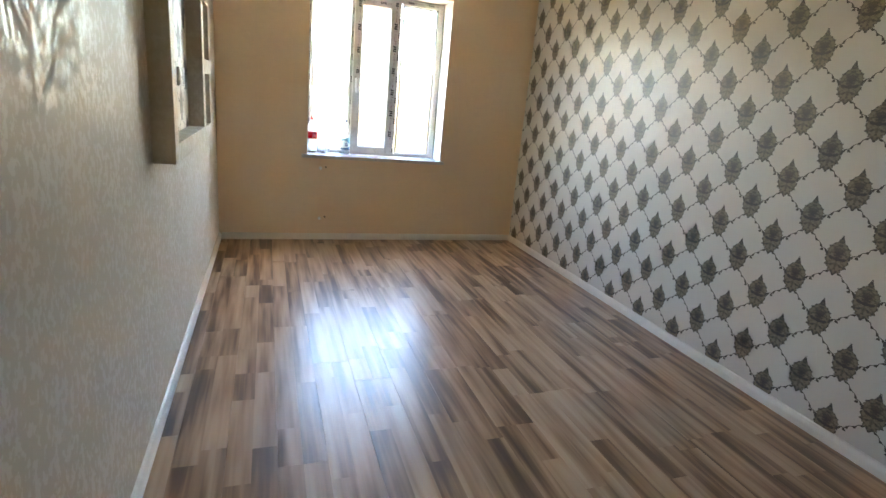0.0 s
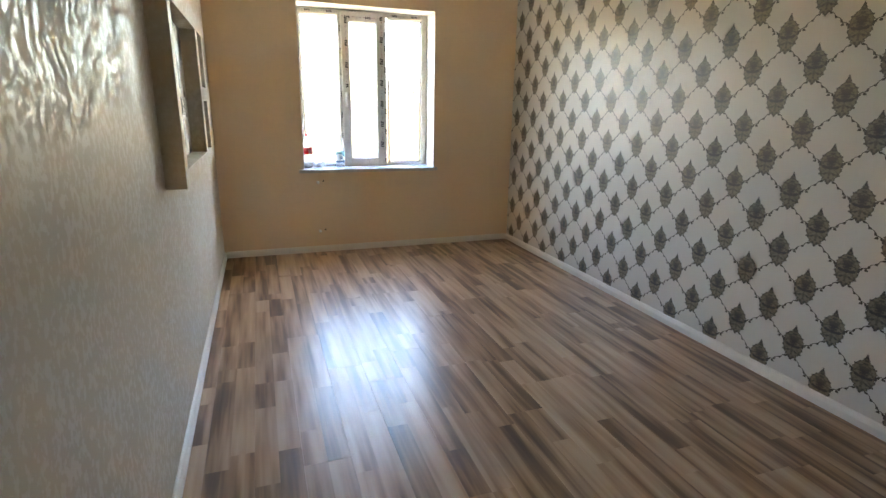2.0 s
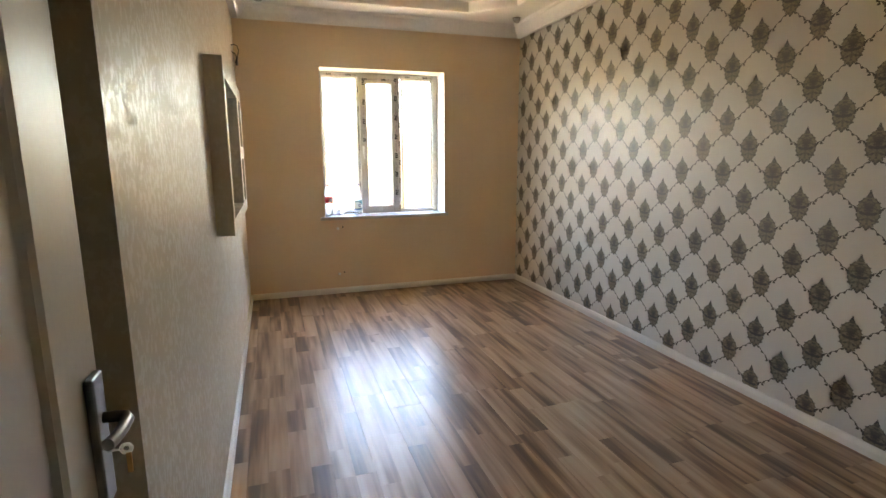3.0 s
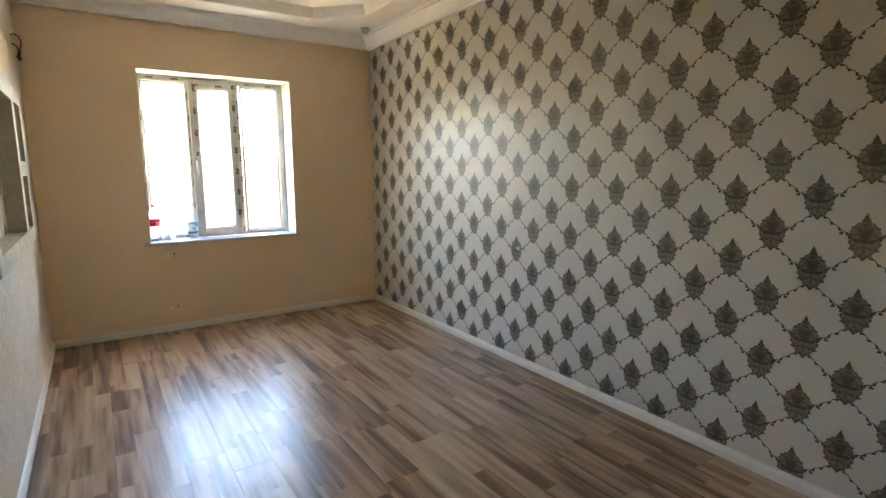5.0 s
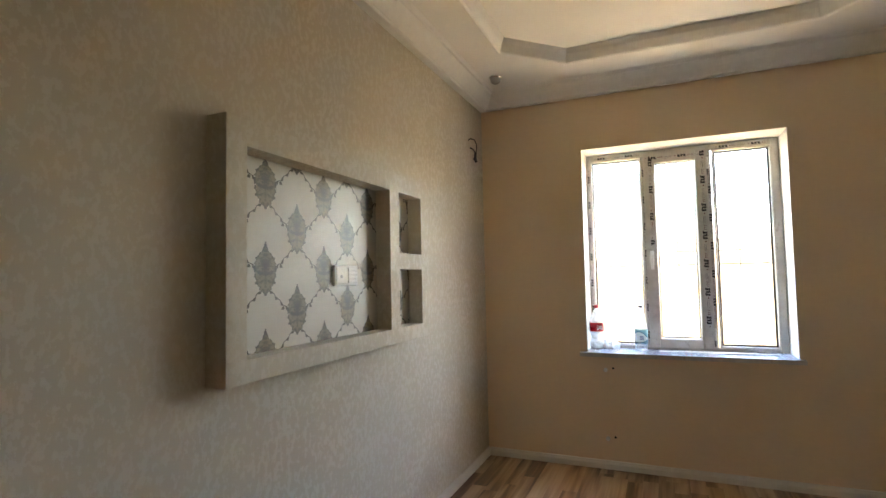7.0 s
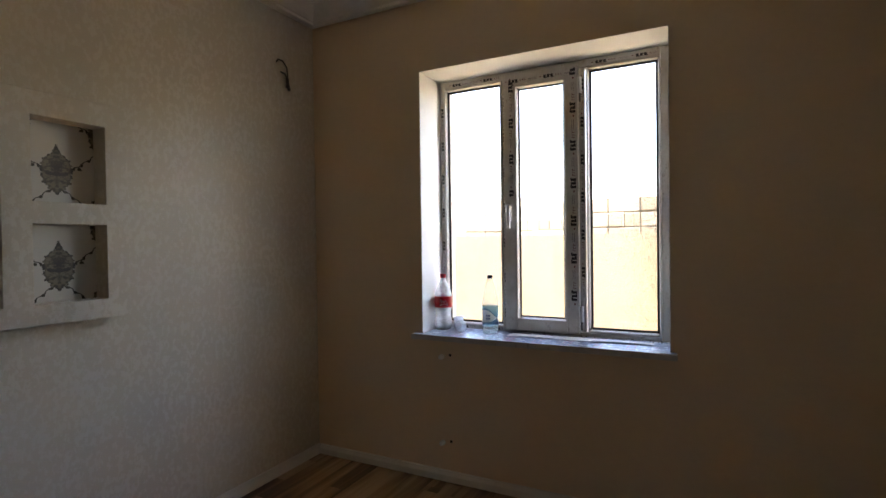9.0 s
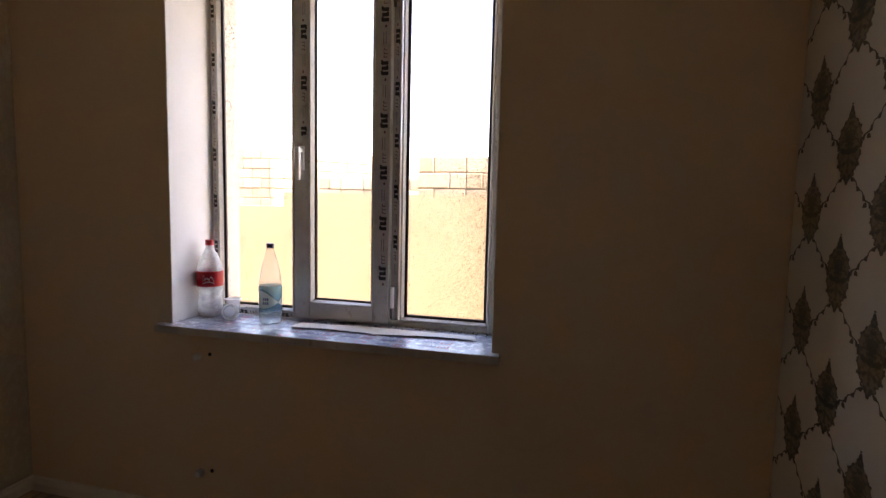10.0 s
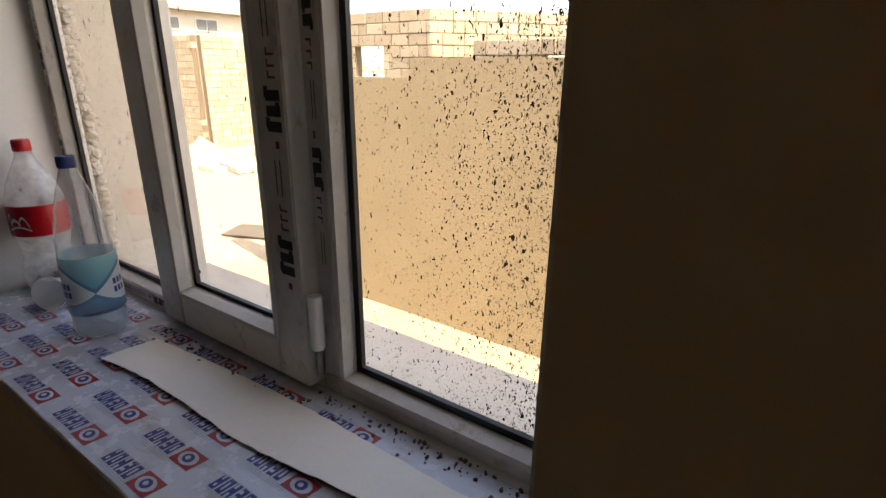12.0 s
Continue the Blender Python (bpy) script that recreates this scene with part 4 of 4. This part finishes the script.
water = thing("water_bottle", None, None, "part-full clear water bottle with a blue cap and teal label", "bottle", at=pose(1.208, 5.802, STAND, 0, 0, 30))
part("bottle_body", lathe([(0, 0.010), (0.020, 0.006), (0.034, 0.0), (0.043, 0.006), (0.0455, 0.022), (0.0445, 0.038), (0.0450, 0.060), (0.0455, 0.150), (0.0440, 0.185), (0.0395, 0.215), (0.0325, 0.248), (0.0235, 0.280), (0.0155, 0.304), (0.0132, 0.312), (0.0132, 0.318)], 40), M_PET, water, smooth=True)
g = Nodes("teal_label")
s = g.split(g.coords())
ang = g.math("ARCTAN2", s[1], s[0])
mid = g.math("ADD", 0.098, g.math("MULTIPLY", g.math("SINE", g.math("MULTIPLY", ang, 2.0)), 0.006))
pinch = g.math("MULTIPLY", g.math("ABSOLUTE", g.math("SINE", g.math("ADD", ang, 0.85))), 0.036)
up = g.math("SUBTRACT", s[2], mid)
white = g.math("LESS_THAN", g.math("ABSOLUTE", up), pinch)
edge = g.math("LESS_THAN", g.math("ABSOLUTE", g.math("SUBTRACT", g.math("ABSOLUTE", up), g.math("ADD", pinch, 0.004))), 0.004)
tint = g.ramp(g.math("DIVIDE", g.math("SUBTRACT", s[2], 0.050), 0.110), (0.0, (0.015, 0.06, 0.16)), (0.30, (0.03, 0.20, 0.32)), (0.50, (0.06, 0.34, 0.44)), (1.0, (0.28, 0.60, 0.66)))
paint = g.mix(g.math("MULTIPLY", edge, 0.7), tint, (0.03, 0.12, 0.24))
paint = g.mix(white, paint, (0.74, 0.83, 0.86))
see = g.nt.nodes.new("ShaderNodeBsdfTransparent")
see.inputs[0].default_value = (0.75, 0.90, 0.93, 1)
blend = g.nt.nodes.new("ShaderNodeMixShader")
blend.inputs[0].default_value = 0.68
g.put(blend.inputs[1], see.outputs[0])
g.put(blend.inputs[2], g.bsdf.outputs[0])
g.put(g.nt.nodes["Material Output"].inputs[0], blend.outputs[0])
M_TEAL = g.set(Base_Color=paint, Roughness=0.3)
wl = part("label", lathe([(0.0462, 0.050), (0.0466, 0.052), (0.0466, 0.150), (0.0462, 0.160)], 40), M_TEAL, water, "teal and white wave label", smooth=True)
for a0 in (-128, -10, 90):
    for k in range(6):
        part("label_mark", curved_patch(0.0472, 0.085 + 0.016 * (k % 2), 0.096 + 0.016 * (k % 2), a0 + 11 * (k // 2), a0 + 11 * (k // 2) + 8, 4), M_BLUE, wl, "navy printed mark")
part("cap", lathe([(0, 0.334), (0.0135, 0.334), (0.0148, 0.331), (0.0150, 0.317), (0.0146, 0.314), (0.0136, 0.314)], 28), plain("blue_cap", (0.02, 0.045, 0.19), 0.35, vary=0.1), water, "dark blue screw cap", smooth=True)
part("water_rest", lathe([(0, 0.012), (0.032, 0.004), (0.0420, 0.008), (0.0435, 0.024), (0.0432, 0.046), (0, 0.046)], 32), clear_plastic("water", (0.86, 0.91, 0.92), 0.0, milk=0.03), water, "a little water in the bottom", smooth=True)

CUP = [(0, 0.002), (0.021, 0.002), (0.0225, 0.0), (0.0235, 0.004), (0.0300, 0.062), (0.0345, 0.070), (0.0358, 0.0715), (0.0340, 0.0725), (0.0292, 0.063), (0.0225, 0.005), (0, 0.004)]
cup = thing("plastic_cup", None, None, "milky plastic cup standing upright between the bottles", "cup", group="plastic cups", at=pose(0.970, 5.882, STAND))
part("cup_body", lathe(CUP, 32), M_CUP, cup, smooth=True)
cup2 = thing("plastic_cup", None, None, "milky plastic cup lying on its side on the sill", "cup", group="plastic cups", at=pose(0.985, 5.836, STAND + 0.0235, 0, 80, -51))
part("cup_body", lathe(CUP, 32), M_CUP, cup2, smooth=True)

# torn strip of white paper
rng = random.Random(11)
bm = bmesh.new()
front, back = [], []
N = 44
for i in range(N + 1):
    s = i / N
    x = 1.325 + 0.737 * s
    yb = (5.842 + 0.032 * math.sin(math.pi * min(1, s * 1.6) * 0.5) - 0.016 * s) + rng.uniform(-0.0008, 0.0008)
    yf = 5.748 + 0.037 * s + 0.006 * math.sin(9 * s) + rng.uniform(-0.0016, 0.0016)
    lift = 0.0025 + 0.0035 * abs(math.sin(5.5 * s + 0.4))
    back.append((x + 0.004, yb, SZ + 0.003))
    front.append((x + (0.02 * s if s > 0.97 else 0), yf, SZ + 0.0022 + lift))
for top in (0.0, 0.0006):
    vf = [bm.verts.new((x, y, z + top)) for x, y, z in front]
    vm = [bm.verts.new(((a[0] + b[0]) / 2, (a[1] + b[1]) / 2, (a[2] + b[2]) / 2 + 0.0012 + top)) for a, b in zip(front, back)]
    vb = [bm.verts.new((x, y, z + top)) for x, y, z in back]
    for i in range(N):
        bm.faces.new((vf[i], vf[i + 1], vm[i + 1], vm[i]))
        bm.faces.new((vm[i], vm[i + 1], vb[i + 1], vb[i]))
thing("paper_strip", bm, plain("white_paper", (0.72, 0.69, 0.63), 0.8, vary=0.08, scale=7.0), "torn strip of white paper lying along the sill", "paper", smooth=True)

# ---------------------------------------------------------------- outside
GZ = -1.20


def ground_z(x, y):
    """The yard rises gently towards the far wall."""
    f = min(1.0, max(0.0, (-2.5 - x) / 7.0))
    return GZ + 0.10 * f * f * (3 - 2 * f)


g0 = bmesh.new()
lines_x = [-700, -60, -25] + [-16 + 0.35 * i for i in range(58)] + [8, 30, 700]
lines_y = [-700, -40, 0, 6.0] + [6.5 + 0.35 * i for i in range(26)] + [18, 30, 700]
rows = [[g0.verts.new((x, y, ground_z(x, y) + (0.03 * noise.noise(Vector((x * 0.9, y * 0.9, 0))) if 6.4 < y < 16 and -16 <= x < 5 else 0))) for x in lines_x] for y in lines_y]
for a, b in zip(rows, rows[1:]):
    for i in range(len(a) - 1):
        g0.faces.new((a[i], a[i + 1], b[i + 1], b[i]))
structure("ground", g0, M_SAND, "bright sandy ground in the sun", "ground")
structure("outer_wall_skin", boxes((-4.0, 6.101, GZ - 0.1, OX0 - 0.013, 6.12, 3.3), (OX1 + 0.013, 6.101, GZ - 0.1, 6.0, 6.12, 3.3), (OX0 - 0.013, 6.101, GZ - 0.1, OX1 + 0.013, 6.12, 0.774), (OX0 - 0.013, 6.101, OZ1 + 0.013, OX1 + 0.013, 6.12, 3.3)), M_OUTWHITE, "pale rendered outside of the house wall", "wall")
structure("roof", boxes((-4.0, -3.0, 3.30, 6.0, 6.30, 3.42)), M_CONCRETE, "flat grey house roof", "roof")
structure("wall_house", boxes((-4.0, -3.0, GZ - 0.1, -3.9, 6.1, 3.3), (5.9, -3.0, GZ - 0.1, 6.0, 6.1, 3.3), (-3.9, -3.0, GZ - 0.1, 5.9, -2.9, 3.3)), M_OUTWHITE, "pale rendered house walls", "wall")

fence = thing("garden_wall", None, None, "tan rendered garden wall with a stepped top", "garden wall")
part("wall_run", boxes((-0.926, 9.448, GZ - 0.05, 7.5, 9.62, 1.430)), M_FENCE, fence)
part("wall_run", boxes((-2.93, 9.450, GZ - 0.05, -0.926, 9.62, 1.260)), M_FENCE, fence)
part("end_pier", boxes((-3.20, 9.436, GZ - 0.05, -2.93, 9.64, 1.370), bevel=0.006), M_FENCE, fence)

# walls of sawn limestone blocks
BL, BH, BT, JOINT = 0.390, 0.190, 0.19, 0.015
block_meshes = {}


def block_mesh(length):
    key = round(length, 2)
    if key not in block_meshes:
        block_meshes[key] = mesh_of("block", boxes((JOINT / 2, 0, JOINT / 2, key - JOINT / 2, BT, BH - JOINT / 2), bevel=0.008, segments=1), M_BLOCK)
    return block_meshes[key]


def block_wall(name, p0, p1, z0, courses, label, holes=(), category="block wall"):
    """A wall along p0-p1; holes: (from, to, low, high) along the wall and upward."""
    a, b = Vector(p0), Vector(p1)
    long = (b - a).length
    turn = Matrix.Translation((*a, z0)) @ Matrix.Rotation(math.atan2(b.y - a.y, b.x - a.x), 4, "Z")
    rnd = random.Random(name + str(p0))
    top = courses * BH
    cuts = sorted({0.0, long, *(h[0] for h in holes), *(h[1] for h in holes)})
    core = bmesh.new()
    for c0, c1 in zip(cuts, cuts[1:]):
        mid = (c0 + c1) / 2
        zz = [(0, top)]
        for h in holes:
            if h[0] < mid < h[1]:
                zz = [q for lo, hi in zz for q in ((lo, min(hi, h[2])), (max(lo, h[3]), hi)) if q[1] - q[0] > 0.01]
        for lo, hi in zz:
            add_box(core, c0 + 0.004, 0.012, lo, c1 - 0.004, BT - 0.012, hi - 0.004)
    wall = thing(name, None, None, label, category, at=turn)
    part("mortar", core, M_MORTAR, wall, "sandy mortar")
    for row in range(courses):
        zl = row * BH
        short = row % 2
        spans = [(0.0, long)]
        for h in holes:
            if h[2] < zl + BH / 2 < h[3]:
                spans = [q for lo, hi in spans for q in ((lo, min(hi, h[0])), (max(lo, h[1]), hi)) if q[1] - q[0] > 0.05]
        for lo, hi in spans:
            x = lo
            k = rnd.randrange(2)
            while x < hi - 0.04:
                length = BL if (rnd.random() > 0.35 and not short) else (BL / 2 if short and rnd.random() > 0.25 else BL)
                if x == lo and k:
                    length = BL / 2
                length = min(length, hi - x)
                ob = new("block", block_mesh(length))
                ob.parent = wall
                ob.matrix_basis = pose(x, rnd.uniform(-0.008, 0.008), zl + rnd.uniform(-0.003, 0.003), 0, 0, rnd.uniform(-0.5, 0.5))
                x += length
    return wall


LIME = "unplastered wall of pale limestone blocks"
B1 = (-3.235, 12.891)
block_wall("outbuilding_wall", (-6.05, 12.891), B1, -1.302, 19, "shell of an unfinished limestone outbuilding with a window opening", holes=((1.07, 1.955, 2.09, 3.125),))
block_wall("outbuilding_wall", B1, (-1.4, 15.1), -1.302, 19, "sunlit side of the limestone outbuilding")
block_wall("outbuilding_wall", (-7.2, 16.2), (-2.0, 16.2), -1.302, 18, "far limestone wall of the outbuilding")
block_wall("block_wall", (0.604, 9.871), (4.3, 9.871), -1.339, 17, LIME)
block_wall("block_wall", (-1.6, 11.6), (0.55, 11.6), -1.33, 16, LIME, holes=((1.0, 1.9, 2.47, 2.85),))
block_wall("yard_wall", (-13.3, 14.9), (-14.3, 21.4), -1.12, 18, "pale limestone yard wall in the sun")
block_wall("yard_wall", (-19.0, 14.7), (-13.5, 14.7), -1.12, 18, "pale limestone yard wall partly in shade")

# heap of sand, slabs and stones in the yard
bm = bmesh.new()
bmesh.ops.create_grid(bm, x_segments=26, y_segments=26, size=1.15)
for v in bm.verts:
    r = math.hypot(v.co.x, v.co.y * 1.15)
    h = max(0.0, 0.72 * (1 - r / 1.05)) if r < 1.05 else 0
    v.co.z = h * (1 + 0.25 * noise.noise(v.co * 3)) + 0.03 * noise.noise(v.co * 9) - (0.06 if r > 1.0 else 0)
thing("sand_heap", bm, M_SAND, "heap of pale building sand by the yard wall", "sand heap", at=pose(-11.2, 13.2, ground_z(-11.2, 13.2)), smooth=True)
rng = random.Random(3)
for k, (x, y, sx, sy, sz) in enumerate(((-9.5, 13.2, 0.55, 0.30, 0.16), (-9.0, 13.6, 0.50, 0.28, 0.20), (-8.7, 14.2, 0.40, 0.26, 0.30), (-9.9, 12.7, 0.38, 0.2, 0.14))):
    thing("concrete_slab", boxes((-sx, -sy, 0, sx, sy, sz), bevel=0.015), M_CONCRETE, "pale broken concrete slab lying in the yard", "slab", group="slabs in the yard", at=pose(x, y, ground_z(x, y), rng.uniform(-2, 2), rng.uniform(-2, 2), rng.uniform(-40, 40)))
# thin dull dark sheet laid flat on the sand
thing("metal_sheet", boxes((-0.45, -0.30, 0.0, 0.45, 0.30, 0.025), bevel=0.006), plain("dull_dark_sheet", (0.16, 0.135, 0.10), 0.7, metal=0.3, vary=0.3), "flat dull dark sheet lying on the ground", "metal sheet", at=pose(-4.75, 10.25, ground_z(-4.75, 10.25) + 0.02, 0, 1, 25))
pebbles = bmesh.new()
for k in range(260):
    r = rng.uniform(0.008, 0.035)
    x, y = rng.uniform(-8, -0.5), rng.uniform(6.8, 9.4)
    bmesh.ops.create_icosphere(pebbles, subdivisions=1, radius=1.0, matrix=Matrix.Translation((x, y, ground_z(x, y) + r * 0.2)) @ Euler((0, 0, rng.uniform(0, 6))).to_matrix().to_4x4() @ Matrix.Diagonal((r, r * 0.8, r * 0.55, 1)))
thing("pebbles", pebbles, M_CONCRETE, "small pale stones scattered on the sand", "stones", kind="stuff")

# far house with a low roof, pole and wires
house = thing("far_house", None, None, "pale block house with a low grey roof beyond the yard", "house")
part("house_wall", boxes((-27.0, 15.8, GZ, -18.5, 20.3, 3.45)), M_OUTWHITE, house)
part("roof", boxes((-27.4, 15.4, 3.45, -18.1, 20.7, 3.62), bevel=0.02), plain("grey_roof_sheet", (0.30, 0.29, 0.27), 0.6, vary=0.15), house)
M_FARGLASS = plain("dark_far_glass", (0.10, 0.11, 0.12), 0.1)
for y in (16.3, 17.9):
    w = part("window", boxes((-18.5, y, 2.75, -18.46, y + 1.0, 3.25)), M_PVC, house)
    for k in (0, 1):
        part("pane", boxes((-18.459, y + 0.07 + k * 0.45, 2.81, -18.44, y + 0.48 + k * 0.45, 3.19)), M_FARGLASS, w)
pole = thing("power_pole", tube([(-17.3, 21.2, GZ), (-17.3, 21.2, 4.3)], 0.06), M_CONCRETE, "thin grey power pole carrying wires", "pole")
part("crossarm", boxes((-17.34, 20.6, 4.05, -17.26, 21.8, 4.13)), M_CONCRETE, pole)
for k, (dx, z, end) in enumerate(((-0.5, 4.1, (6, 30, 5.6)), (0.5, 4.1, (8, 31, 5.2)), (-0.5, 4.1, (-40, 11, 6.5)), (0.5, 4.1, (-40, 12, 6.0)), (0.0, 4.1, (-40, 13, 6.9)))):
    a, b = Vector((-17.3, 21.2 + dx, z)), Vector(end)
    pts = [a.lerp(b, i / 14) - Vector((0, 0, 0.6 * (i / 14) * (1 - i / 14) * 2)) for i in range(15)]
    thing("power_line", tube(pts, 0.012, 5), M_WIRE, "thin dark overhead power line", "power line", group="power lines")

# ---------------------------------------------------------------- laminate boards, last
BW, BLEN = 0.193, 1.285
board_meshes = {}


def board_mesh(w, l):
    key = (round(w, 3), round(l, 3))
    if key not in board_meshes:
        bm = bmesh.new()
        c = 0.0004
        lo = [bm.verts.new(p) for p in ((0, 0, -0.012), (w, 0, -0.012), (w, l, -0.012), (0, l, -0.012))]
        md = [bm.verts.new(p) for p in ((0, 0, -c), (w, 0, -c), (w, l, -c), (0, l, -c))]
        hi = [bm.verts.new(p) for p in ((c, c, 0), (w - c, c, 0), (w - c, l - c, 0), (c, l - c, 0))]
        bm.faces.new(hi)
        for a, b in ((lo, md), (md, hi)):
            for i in range(4):
                bm.faces.new((a[i], a[(i + 1) % 4], b[(i + 1) % 4], b[i]))
        board_meshes[key] = mesh_of("board", bm, M_LAMINATE)
    return board_meshes[key]


rng = random.Random(8)
x = -0.058
while x < XR:
    w = min(BW, XR + 0.004 - x)
    y = -1.88 - rng.uniform(0, BLEN)
    while y < YF:
        y0, y1 = max(y, -1.88), min(y + BLEN, YF)
        if y1 - y0 > 0.03 and w > 0.02:
            ob = new("board", board_mesh(w - 0.0004, y1 - y0 - 0.0004))
            ob.parent = floor
            ob.matrix_basis = Matrix.Translation((x, y0, 0))
        y += BLEN
    x += BW
